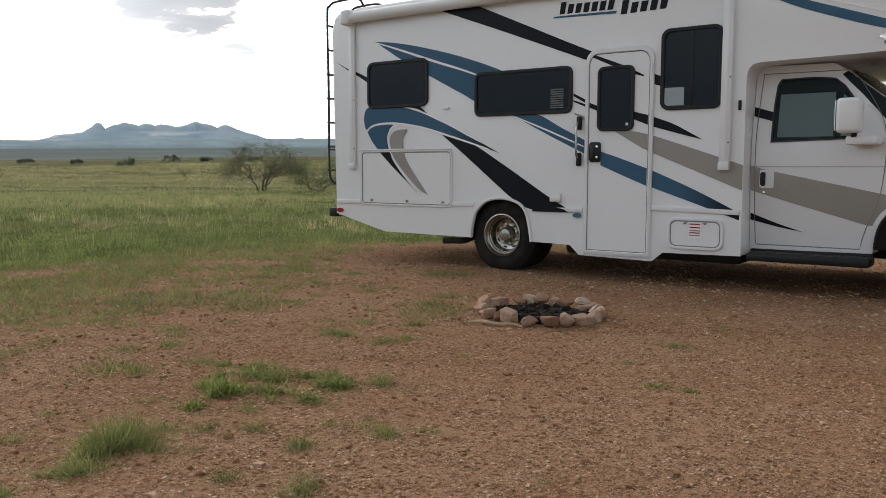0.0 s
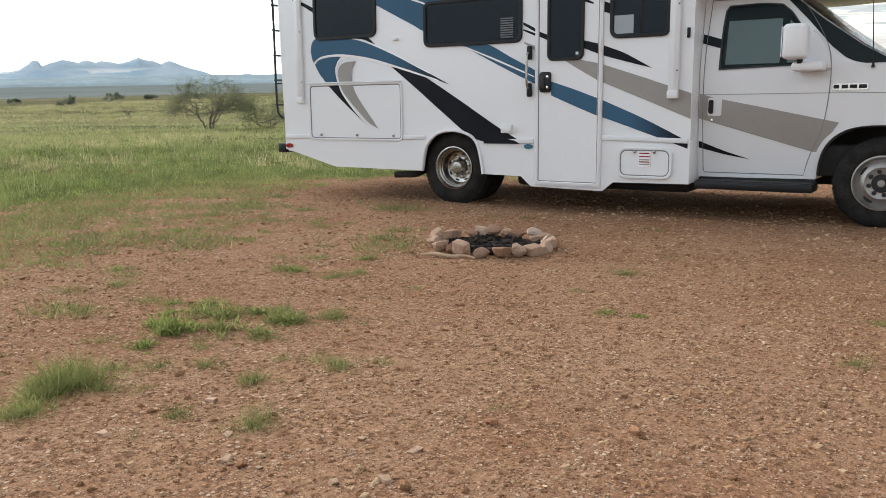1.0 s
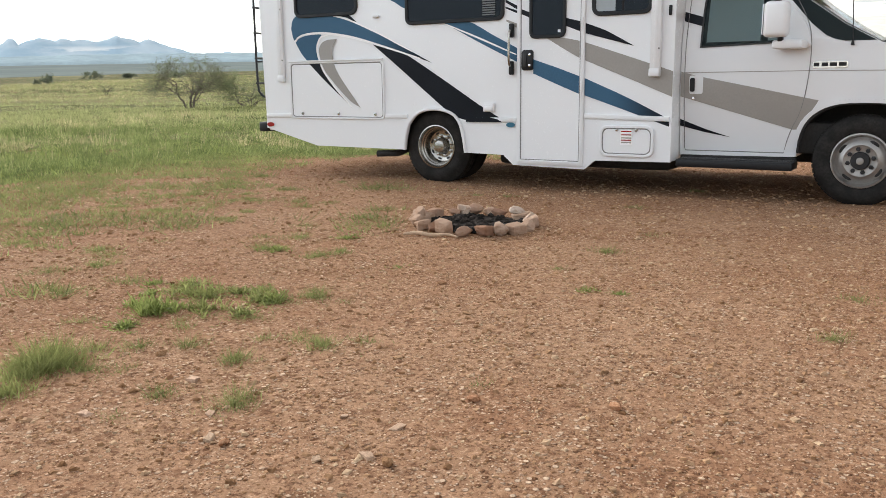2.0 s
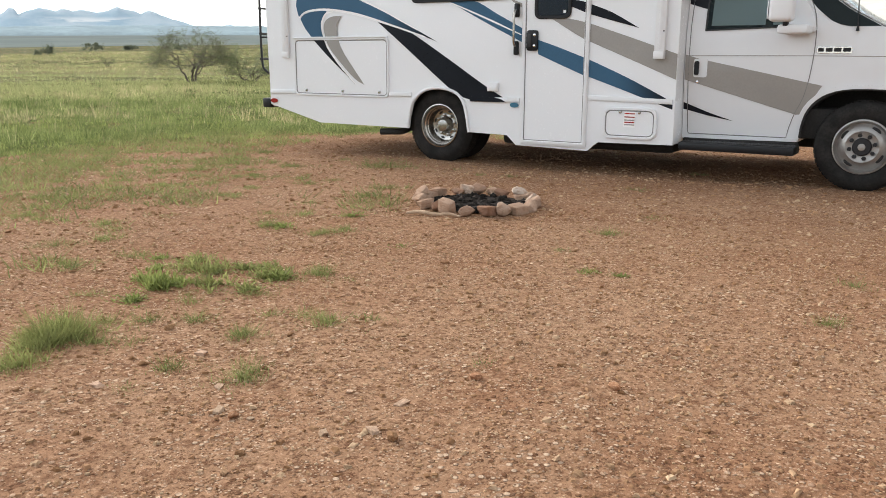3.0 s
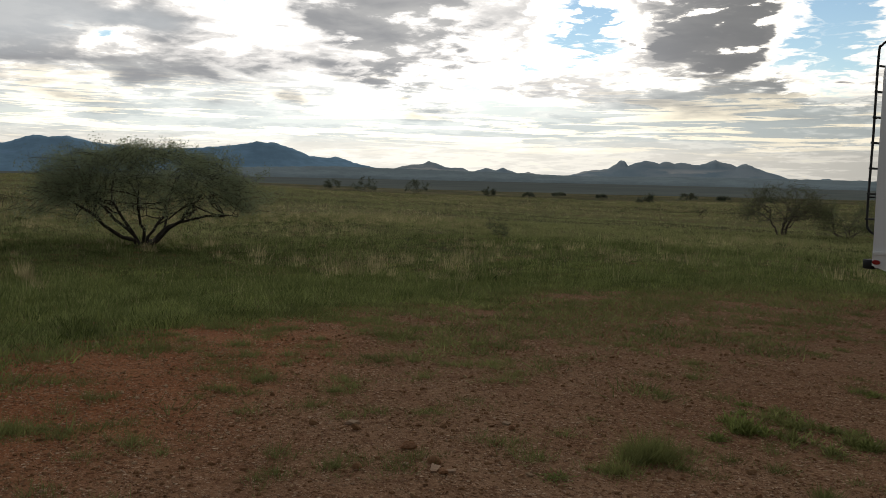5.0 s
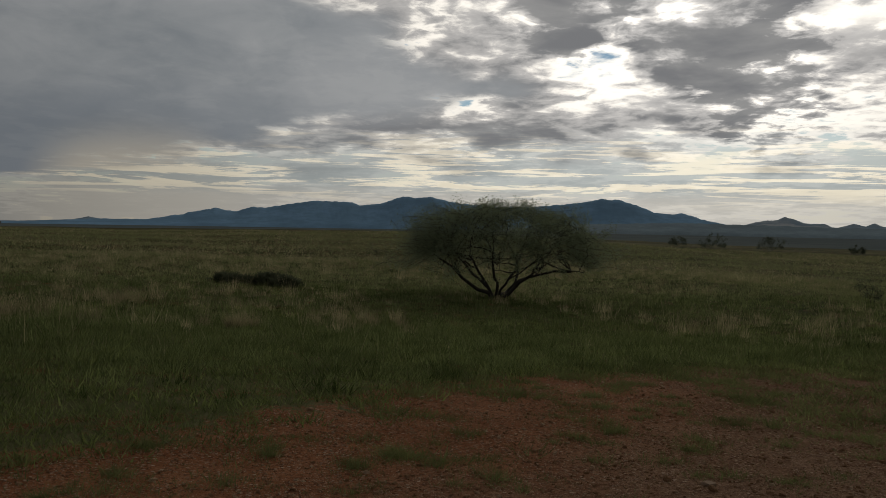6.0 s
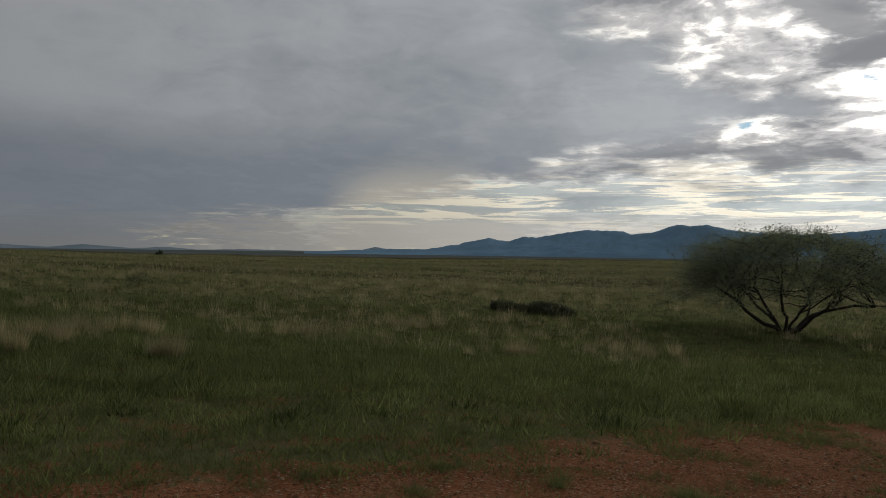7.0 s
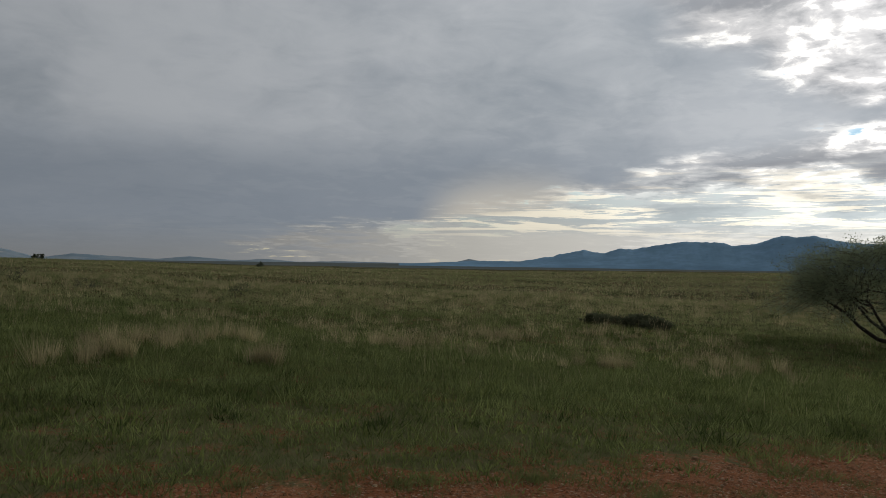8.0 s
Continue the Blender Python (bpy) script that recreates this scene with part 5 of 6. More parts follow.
RING_X, RING_Y = 4.52, -2.08
rng = random.Random(5)
ring_angles = 20
for k in range(ring_angles):
    a = 2 * math.pi * k / ring_angles + rng.uniform(-0.08, 0.08)
    rx = 0.405 * rng.uniform(0.94, 1.07)
    x, y = RING_X + rx * math.cos(a), RING_Y + rx * math.sin(a)
    s = Vector((rng.uniform(0.056, 0.078), rng.uniform(0.050, 0.066), rng.uniform(0.040, 0.056)))
    me = angular_mesh("ring_stone", 10 + k) if k % 2 else rock_mesh("ring_stone", 10 + k, 0.55)
    stone = part_mesh("ring_stone", me, M_STONE, None, "", 28)
    stone.matrix_world = Matrix.LocRotScale(on_ground(x, y, s.z * 0.72), Euler((rng.uniform(-0.2, 0.2), rng.uniform(-0.2, 0.2), a + math.pi / 2 + rng.uniform(-0.5, 0.5))), s)
    tagged(stone, "weathered red-brown stone in the fire ring on dirt", "stone", "stones of the fire ring")
for k, (dx, dy, s) in enumerate(((-0.19, 0.31, 0.06), (0.17, 0.33, 0.058), (-0.42, -0.10, 0.06))):
    me = rock_mesh("ring_stone", 40 + k)
    stone = part_mesh("ring_stone", me, M_STONE, None, "", 28)
    stone.matrix_world = Matrix.LocRotScale(on_ground(RING_X + dx, RING_Y + dy, s * 1.25), Euler((0.2, 0.1, k)), Vector((s * 1.3, s, s * 0.75)))
    tagged(stone, "weathered red-brown stone in the fire ring on dirt", "stone", "stones of the fire ring")

# charred bed of the fire
co, tri = [], []
base = rock_mesh("coal", 3, 0.3, 1)
bv = np.array([v.co[:] for v in base.vertices])
bt = np.array([p.vertices[:] for p in base.polygons])
nr = np.random.default_rng(8)


def scatter_rocks(px, py, size, flat, lift, coarse=False):
    """Many copies of a few lumpy stones, as arrays."""
    shapes = []
    for k in range(24 if coarse else 6):
        if coarse:                                          # chips: a skewed block, narrower on top
            v = np.array([(1, 1, 0), (-1, 1, 0), (-1, -1, 0), (1, -1, 0), (0.6, 0.6, 1), (-0.6, 0.6, 1), (-0.6, -0.6, 1), (0.6, -0.6, 1)], float) + nr.uniform(-0.34, 0.34, (8, 3))
            t = np.array([(4, 5, 6), (4, 6, 7), (0, 1, 5), (0, 5, 4), (1, 2, 6), (1, 6, 5), (2, 3, 7), (2, 7, 6), (3, 0, 4), (3, 4, 7)])
            shapes.append((v * 0.85 - (0, 0, 0.35), t))
            continue
        m = rock_mesh("shape", 60 + k, 0.35, 1)
        shapes.append((np.array([v.co[:] for v in m.vertices]), np.array([p.vertices[:] for p in m.polygons])))
        bpy.data.meshes.remove(m)
    co, tri, base_index = [], [], 0
    z = height(px, py)
    for i in range(len(px)):
        v, t = shapes[i % len(shapes)]
        a, b = nr.uniform(0, 6.28), nr.uniform(0.6, 1.0)
        c, s = math.cos(a), math.sin(a)
        w = v * (size[i], size[i] * b, size[i] * flat[i])
        co.append(np.stack([w[:, 0] * c - w[:, 1] * s + px[i], w[:, 0] * s + w[:, 1] * c + py[i], w[:, 2] + z[i] + size[i] * flat[i] * lift], 1))
        tri.append(t + base_index)
        base_index += len(v)
    return np.concatenate(co), np.concatenate(tri)


bpy.data.meshes.remove(base)
n = 260
rr, aa = 0.34 * np.sqrt(nr.random(n)), nr.uniform(0, 6.283, n)
co, tri = scatter_rocks(RING_X + rr * np.cos(aa), RING_Y + rr * np.sin(aa), nr.uniform(0.012, 0.045, n), nr.uniform(0.5, 0.9, n), 0.6)
ash = new("burnt_charcoal", triangles("burnt_charcoal", co, tri, M_CHAR))
tagged(ash, "black charcoal and ash inside the stone fire ring", "charcoal", kind="stuff")
bm = lathe([(0.005, 0.0), (0.2, 0.0), (0.36, -0.012)], 24)
bmesh.ops.transform(bm, matrix=Matrix.Rotation(radians(90), 4, "X"), verts=bm.verts[:])
bed = part("ash_bed", bm, M_CHAR)
bed.matrix_world = Matrix.Translation(on_ground(RING_X, RING_Y, 0.022)) @ LEAN
tagged(bed, "black layer of ash in the fire ring", "ash")
stick = part("stick", tube(flowing([(0, 0, 0.0), (0.14, 0.03, 0.015), (0.28, 0.03, 0.006), (0.42, 0.075, 0.012), (0.52, 0.08, 0.0)], 4), 0.02, 8,
             taper=[0.008 + 0.007 * math.sin(math.pi * min(1, k / 16 + 0.12)) for k in range(17)]), M_STICK)
stick.matrix_world = Matrix.Translation(on_ground(4.27, -2.67, 0.014)) @ Matrix.Rotation(radians(5), 4, "Z") @ Matrix.Diagonal((0.74, 0.8, 0.9, 1))
tagged(stick, "pale bare stick lying beside the fire ring", "stick")

# larger loose rocks on the pad
for k, (x, y, s) in enumerate(((4.46, -6.51, 0.050), (4.25, -6.55, 0.048), (3.92, -6.71, 0.036), (4.60, -6.52, 0.034), (4.09, -5.99, 0.03), (5.22, -3.70, 0.030), (5.70, -5.71, 0.028),
                               (6.20, -5.58, 0.034), (6.17, -5.05, 0.034), (6.60, -4.87, 0.036), (3.79, -6.89, 0.035), (4.44, -6.83, 0.035), (3.98, -6.30, 0.03), (4.86, -5.24, 0.03))):
    rock = part_mesh("loose_rock", rock_mesh("loose_rock", 80 + k, 0.45), M_ROCK, None, "", 24)
    rock.matrix_world = Matrix.LocRotScale(on_ground(x, y, s * 0.20), Euler((0.12 * (k % 3 - 1), 0.15 * (k % 4 - 1.5), k * 1.3)), Vector((s * 0.85, s * 0.62, s * 0.5)))
    tagged(rock, "loose brown rock half sunk in the dirt", "rock", "loose rocks on the pad")


M_PALE = surface("pale_stone", (0.43, 0.300, 0.205), 0.9, var=0.15, scale=3, fine=15, bump=0.006, rand=0.22, spec=0.2)
for k, (x, y, s) in enumerate(((5.19, -5.37, 0.030), (5.63, -5.70, 0.032), (3.83, -6.71, 0.045), (6.13, -5.58, 0.032), (6.08, -5.36, 0.028), (5.76, -5.70, 0.016), (5.48, -5.56, 0.022), (4.00, -5.98, 0.026), (4.55, -6.54, 0.036),
                               (4.59, -6.49, 0.028), (5.13, -5.77, 0.030), (5.88, -5.37, 0.020), (4.46, -6.63, 0.024), (6.01, -5.66, 0.024))):
    stone = part_mesh("flat_stone", angular_mesh("flat_stone", 140 + k), M_PALE, None, "", 24)
    stone.matrix_world = Matrix.LocRotScale(on_ground(x, y, s * 0.10), Euler((0.06 * (k % 3 - 1), 0.07 * (k % 4 - 1.5), k * 1.9)), Vector((s * 0.8, s * 0.55, s * 0.24)))
    tagged(stone, "pale flat stone lying on the dirt", "stone", "pale flat stones on the pad")


# ---- trees ----
def tree(name, label, x, y, tall, wide, stems, seed, leaf, leaves, leaf_size, low=0.28, group="", fan=(4, 5, 5), thick=0.022, bark=None, tuft=None, lean=1.0):
    """A spreading desert tree: crooked stems that fan out to fill a flattened dome, and a crown of small leaves round the twigs."""
    r = random.Random(seed)
    nrng = np.random.default_rng(seed)
    bm = bmesh.new()
    twigs = []

    def crooked(p, q, radius, end, bow, n=6):
        """A bent limb from p to q; returns its points and radii."""
        side = Vector((r.uniform(-1, 1), r.uniform(-1, 1), r.uniform(-0.6, 0.6))) * (q - p).length * bow
        pts, rad = [], []
        for k in range(n + 1):
            t = k / n
            jig = Vector((r.uniform(-1, 1), r.uniform(-1, 1), r.uniform(-1, 1))) * (q - p).length * 0.035 * (0 < k < n)
            pts.append(p.lerp(q, t) + side * math.sin(math.pi * t) + jig)
            rad.append(radius + (end - radius) * t)
        return pts, rad

    def in_dome(share):
        a, u = r.uniform(0, 2 * math.pi), share * r.uniform(0.45, 1.0) ** 0.7
        rise = r.random() ** 1.1
        flat = math.sqrt(max(0.0, 1 - rise ** 2.4)) * u
        return Vector((flat * wide / 2 * math.cos(a), flat * wide / 2 * math.sin(a), tall * (low + (1 - low) * rise * (0.55 + 0.45 * u))))

    ends = []
    for k in range(stems):
        a = 2 * math.pi * (k + r.uniform(-0.3, 0.3)) / stems
        out = wide * r.uniform(0.16, 0.27) * (0.35 if k % 3 == 0 else 1.0) * lean
        q = Vector((out * math.cos(a), out * math.sin(a), tall * r.uniform(low * 0.95, low * 0.95 + 0.24)))
        pts, rad = crooked(Vector((0.06 * math.cos(a), 0.06 * math.sin(a), -0.08)), q, thick * tall * r.uniform(0.8, 1.15), thick * tall * 0.55, 0.16, 7)
        tube(pts, 0, 8, bm, rad)
        ends.append((pts, rad))
    for level, count in enumerate(fan):
        share = (0.62, 0.86, 1.0)[min(2, level + 3 - len(fan))]
        grown = []
        for pts, rad in ends:
            for c in range(count):
                k = len(pts) - 1 if c < 2 else r.randint(len(pts) // 2, len(pts) - 1)
                start = pts[k]
                best = min((in_dome(share) for _ in range(9 if level == 0 else 26)), key=lambda q: (q - start).length + r.uniform(0, wide * 0.05))
                p2, r2 = crooked(start, best, rad[k] * 0.72, max(0.004, rad[k] * 0.34), 0.09, 5)
                tube(p2, 0, 5 if level == 0 else 3, bm, r2)
                grown.append((p2, r2))
                if level >= len(fan) - 2:
                    twigs.extend(p2[2:])
        ends = grown
    ob = root(name, label, "tree" if tall > 2 else "shrub", Matrix.Translation(on_ground(x, y, 0.0)) @ Matrix.Rotation(seed * 1.7, 4, "Z"), group)
    part("trunk", bm, bark or M_BARK, ob, "", 60)
    pts = np.array([t[:] for t in twigs])
    fill = np.repeat(nrng.random(len(pts) // 4 + 1) ** 1.6 + 0.06, 4)[:len(pts)]       # some twigs are leafier than others
    c = pts[nrng.choice(len(pts), leaves, p=fill / fill.sum())] + nrng.normal(0, tuft or 0.016 * wide + 0.02, (leaves, 3))
    a = nrng.normal(0, 1, (leaves, 3))
    a /= np.linalg.norm(a, axis=1)[:, None]
    b = np.cross(a, nrng.normal(0, 1, (leaves, 3)))
    b /= np.linalg.norm(b, axis=1)[:, None]
    s = leaf_size * nrng.uniform(0.6, 1.3, (leaves, 1))
    co = np.stack([c - a * s, c + b * s * 0.32, c + a * s, c - b * s * 0.32], 1).reshape(-1, 3)
    i = np.arange(leaves) * 4
    me = triangles("crown", co, np.concatenate([np.stack([i, i + 1, i + 2], 1), np.stack([i, i + 2, i + 3], 1)]), leaf)
    part_mesh("crown", me, leaf, ob, "", 0)
    return ob


tree("mesquite_tree", "spreading dark green mesquite tree with several stems in the grass", -14.0, -7.75, 2.62, 8.0, 8, 11, M_LEAF, 76000, 0.026, 0.25, fan=(4, 5, 6), thick=0.0185, tuft=0.075)
tree("bare_tree", "sparse greyish small tree in the grass", -21.35, 18.4, 2.5, 5.2, 4, 4, M_DULLLEAF, 11000, 0.028, 0.24, fan=(5, 5, 6), thick=0.022, bark=M_TWIG, tuft=0.07, lean=0.55)
tree("bare_tree", "sparse low grey shrub beside the small tree", -19.4, 20.0, 1.95, 3.3, 6, 9, M_DULLLEAF, 5200, 0.036, 0.15, fan=(4, 5), thick=0.014, bark=M_TWIG)

# ---- shrubs ----
# bark of the far shrubs, hazed in colour like their leaves
M_FARTWIG = surface("far_twigs", (0.26, 0.26, 0.225), 0.95, var=0.2, scale=2)

def far_spot(az, r):
    q = heading(az) * r
    return CX + q.x, CY + q.y


for k, (az, r, tall, wide) in enumerate(((78.2, 112, 1.0, 2.6), (75.9, 108, 1.5, 3.2), (72.4, 107, 1.5, 3.4), (67.4, 110, 1.4, 2.6), (64.6, 112, 0.7, 2.4), (62.5, 113, 0.6, 3.0), (59.7, 113, 0.6, 2.4), (56.8, 98, 1.8, 2.6), (54.0, 108, 1.2, 3.6),
                                          (51.8, 112, 0.7, 3.0), (49.0, 112, 0.8, 4.0), (145.2, 100, 0.8, 1.5), (131.6, 96, 0.8, 1.0))):
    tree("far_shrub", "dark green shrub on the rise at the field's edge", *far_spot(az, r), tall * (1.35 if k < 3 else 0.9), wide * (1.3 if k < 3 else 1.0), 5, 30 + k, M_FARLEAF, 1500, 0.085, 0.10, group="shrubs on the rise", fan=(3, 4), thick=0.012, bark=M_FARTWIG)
for k, (x, y, tall, wide) in enumerate(((-15.9, 2.6, 0.85, 1.1), (-47.4, 33.5, 1.7, 1.8), (-12.9, -26.9, 1.0, 0.9), (-10.3, -34.9, 1.0, 1.3), (-10.4, -31.2, 0.6, 1.0), (-40.0, -14.8, 1.4, 2.0), (-12.7, 1.2, 0.6, 0.7))):
    tree("thin_shrub", "thin half-bare shrub standing in the grass", x, y, tall, wide, 4, 60 + k, M_DULLLEAF, 160, 0.04, 0.15, group="thin shrubs in the field", fan=(3, 4), thick=0.012)
for k, (x, y, tall, wide) in enumerate(((-14.3, -14.0, 0.28, 1.6), (-14.0, -14.9, 0.22, 1.4), (-13.8, -13.3, 0.24, 1.2))):
    tree("low_bush", "dark low spreading bush in the grass", x, y, tall, wide, 6, 80 + k, M_BUSH, 3000, 0.05, 0.02, group="low dark bushes", fan=(3, 5))


# ---- grass ----
def blades(x, y, tall, wide, lean, seed, simple=False, way=None):
    """Blades with their feet at x, y: arrays of points and triangles; simple ones are one straight sliver each."""
    r = np.random.default_rng(seed)
    n = len(x)
    z = height(x, y) - 0.01
    a = r.uniform(0, 2 * np.pi, n)
    b = r.uniform(0, 2 * np.pi, n) if way is None else way + r.normal(0, 0.7, n)
    bend = lean * tall * r.uniform(0.1, 1.0, n)
    foot = np.stack([x, y, z], 1)
    out = np.stack([np.cos(b), np.sin(b), np.zeros(n)], 1)
    flat = np.stack([np.cos(a), np.sin(a), np.zeros(n)], 1) * (wide / 2)[:, None]
    up = np.stack([np.zeros(n), np.zeros(n), tall], 1)
    tip = foot + up * 0.97 + out * bend[:, None]
    if simple:
        i = np.arange(n) * 3
        return np.stack([foot - flat, foot + flat, tip], 1).reshape(-1, 3), np.stack([i, i + 1, i + 2], 1)
    mid = foot + 0.55 * up + out * (0.3 * bend)[:, None]
    co = np.stack([foot - flat, foot + flat, mid + flat * 0.8, mid - flat * 0.8, tip], 1).reshape(-1, 3)
    i = np.arange(n) * 5
    tri = np.concatenate([np.stack([i, i + 1, i + 2], 1), np.stack([i, i + 2, i + 3], 1), np.stack([i + 3, i + 2, i + 4], 1)])
    return co, tri


def grass(name, label, x, y, tall, wide, lean, seed, material, kind="stuff", category="grass", group="", simple=False, way=None, tone=None):
    co, tri = blades(x, y, tall, wide, lean, seed, simple, way)
    me = triangles(name, co, tri, material)
    if tone is None:
        tone = np.random.default_rng(seed).random(len(x))
    me.attributes.new("tuft", "FLOAT", "POINT").data.foreach_set("value", np.repeat(tone, len(co) // len(x)).astype(np.float32))
    return tagged(new(name, me), label, category, group, kind)


def field(count, r0, r1, az0, az1, seed, power=1.0):
    """Random places in a fan seen from the pad."""
    r = np.random.default_rng(seed)
    d = r0 + (r1 - r0) * r.random(count) ** power
    a = np.radians(r.uniform(az0, az1, count))
    return CX - d * np.sin(a), CY + d * np.cos(a), d, r


def tufted(x, y, r, spread, each):
    """each blades round every foot."""
    n = len(x) * each
    k = np.repeat(np.arange(len(x)), each)
    s = np.abs(r.normal(0, 1, n)) * np.repeat(spread, each)
    a = r.uniform(0, 6.283, n)
    return x[k] + s * np.cos(a), y[k] + s * np.sin(a), k, a


def plot(name, label, count, r0, r1, az0, az1, each, tall, wide, spread, seed, material, keep, power=1.0, lean=0.5, shrink=1.5, simple=True, uneven=0.45):
    x, y, d, r = field(count, r0, r1, az0, az1, seed, power)
    ok = keep(x, y, r)
    x, y, d = x[ok], y[ok], d[ok]
    size = np.clip(np.exp(r.normal(-0.1, uneven, len(x))), 0.35, 2.0)
    bx, by, k, way = tufted(x, y, r, spread * size * (1 + d / 60), each)
    h = tall * size[k] * r.uniform(0.35, 1.15, len(k)) * np.clip(1.1 - shrink * bareness(bx, by), 0.35, 1)
    return grass(name, label, bx, by, h, wide * (1 + d[k] / 14) * r.uniform(0.6, 1.3, len(k)), lean, seed + 1, material, simple=simple, way=way, tone=r.random(len(x))[k])


def not_under(x, y):
    """Away from the coach, the trunk and the ring."""
    return ~((x > 0.3) & (x < 7.9) & (y > -0.15) & (y < 2.6)) & (np.hypot(x - RING_X, y - RING_Y) > 0.62)


def in_field(x, y, r):
    return (bareness(x, y) + 0.30 * wave(x, y, 2.1, 9.0) + r.normal(0, 0.10, len(x)) < 0.40) & not_under(x, y)


def in_straw(x, y, r):
    far = sstep(26, 40, np.hypot(x - CX, y - CY))
    side = sstep(76, 58, np.degrees(np.arctan2(-(x - CX), y - CY)) % 360)
    near = wave(x, y, 0.55, 6.0) + 0.6 * wave(x, y, 0.21, 2.0) + 0.45 * np.exp(-((np.hypot(x - CX, y - CY) - 17.5) / 3.0) ** 2)
    return (near * (1 - far) + far * (1.4 * wave(x, y, 0.07, 4.0) + 0.4 * wave(x, y, 0.3, 1.0)) + r.normal(0, 0.12, len(x)) > 0.06 - 0.42 * far + 0.55 * side) & (bareness(x, y) < 0.02)


def patchy(x, y):
    return wave(x, y, 2.9, 3.0) + 0.7 * wave(x, y, 1.3, 8.0) + 0.6 * wave(x, y, 6.5, 2.0) + 0.4 * wave(x, y, 13.0, 5.0)


def on_edge(x, y, r):
    return (patchy(x, y) + r.normal(0, 0.14, len(x)) > 2.4 * bareness(x, y) - 1.5) & not_under(x, y) & (bareness(x, y) < 0.9)


def on_pad(x, y, r):
    """Low weeds, thinning out from the field across the pad."""
    thin = -0.45 + 1.60 * sstep(-0.5, 5.6, x + 0.10 * (y + 5)) + 0.55 * sstep(-5.0, -6.4, y)
    return (bareness(x, y) > 0.15) & (x < 4.5) & (patchy(x + 3, y - 2) + r.normal(0, 0.10, len(x)) > thin) & not_under(x, y)


plot("near_grass", "short green grass at the edge of the dirt", 40000, 3, 14, 15, 165, 13, 0.060, 0.0046, 0.055, 100, M_GRASS, on_edge, 0.8, 1.5, 0.5, True)
plot("field_grass", "shin-high green grass of the open field", 26000, 6, 24, 20, 165, 18, 0.105, 0.0046, 0.075, 110, M_GRASS, in_field, 0.9, 0.9, 1.5, True)
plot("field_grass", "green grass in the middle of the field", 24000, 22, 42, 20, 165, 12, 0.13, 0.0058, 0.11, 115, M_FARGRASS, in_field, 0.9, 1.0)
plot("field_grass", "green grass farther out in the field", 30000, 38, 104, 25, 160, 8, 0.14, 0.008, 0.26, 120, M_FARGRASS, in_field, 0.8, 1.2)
plot("dry_grass", "straw-coloured dry grass standing in tufts", 3400, 11, 42, 20, 165, 46, 0.22, 0.0036, 0.075, 130, M_STRAW, in_straw, 0.9, 0.65)
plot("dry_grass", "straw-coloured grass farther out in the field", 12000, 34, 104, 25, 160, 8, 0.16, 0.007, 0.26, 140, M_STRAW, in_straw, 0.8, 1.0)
plot("seed_stalks", "single thin straw stalks rising out of the grass", 3500, 7, 30, 20, 165, 3, 0.22, 0.0024, 0.05, 170, M_STRAW, in_field, 0.9, 0.5)
plot("field_weeds", "dark leafy weeds dotted through the grass", 3200, 5, 40, 20, 165, 44, 0.070, 0.0080, 0.09, 160, M_DARKWEED, in_field, 0.9, 1.2)
plot("leafy_weeds", "light green leafy weeds among the short grass", 6500, 3.5, 16, 40, 165, 24, 0.048, 0.0105, 0.075, 180, M_FRESH, on_edge, 0.8, 1.1, 0.4)
plot("pad_weeds", "low matted weeds spreading over the dirt pad", 46000, 3.0, 13, -30, 175, 12, 0.056, 0.0064, 0.055, 150, M_WEED, on_pad, 0.9, 2.0, 0.0)

# tall straw tufts that stand out near the pad
for k, (x, y, wide) in enumerate(((2.66, -14.6, 0.7), (1.33, -15.6, 0.6), (-0.2, -15.6, 0.8), (1.41, -13.2, 0.3), (-3.0, -14.5, 0.9), (-2.9, -11.57, 0.6), (-5.74, -10.1, 0.9), (-7.6, -15.0, 0.8), (1.2, -14.9, 0.4))):
    r = np.random.default_rng(400 + k)
    feet = int(9 * wide + 3)
    fx, fy, size = x + r.normal(0, 0.45 * wide, feet), y + r.normal(0, 0.45 * wide, feet), r.uniform(0.6, 1.2, feet)
    bx, by, pick, way = tufted(fx, fy, r, 0.05 * size, 130)
    grass("straw_tufts", "tall pale straw grass tufts at the edge of the field", bx, by, 0.32 * size[pick] * r.uniform(0.4, 1.1, len(pick)), r.uniform(0.003, 0.006, len(pick)), 0.55, 420 + k, M_STRAW, simple=True, way=way, tone=r.random(feet)[pick])

# clumps of weeds that stand out on the pad: x, y, spread, height
fresh = ((4.33, -4.83, 0.12, 0.2), (4.22, -4.82, 0.08, 0.17), (4.42, -5.06, 0.08, 0.1), (4.34, -4.77, 0.06, 0.14), (3.83, -4.44, 0.06, 0.09),
         (4.34, -4.85, 0.1, 0.15), (4.4, -5.05, 0.09, 0.05), (3.81, -3.44, 0.11, 0.09), (3.98, -2.9, 0.11, 0.08), (4.68, -4.42, 0.08, 0.13), (5.94, -3.46, 0.06, 0.05), (6.11, -3.46, 0.05, 0.05), (4.8, -3.48, 0.06, 0.04), (4.03, -4.6, 0.06, 0.09),
         (4.74, -6.09, 0.08, 0.06))
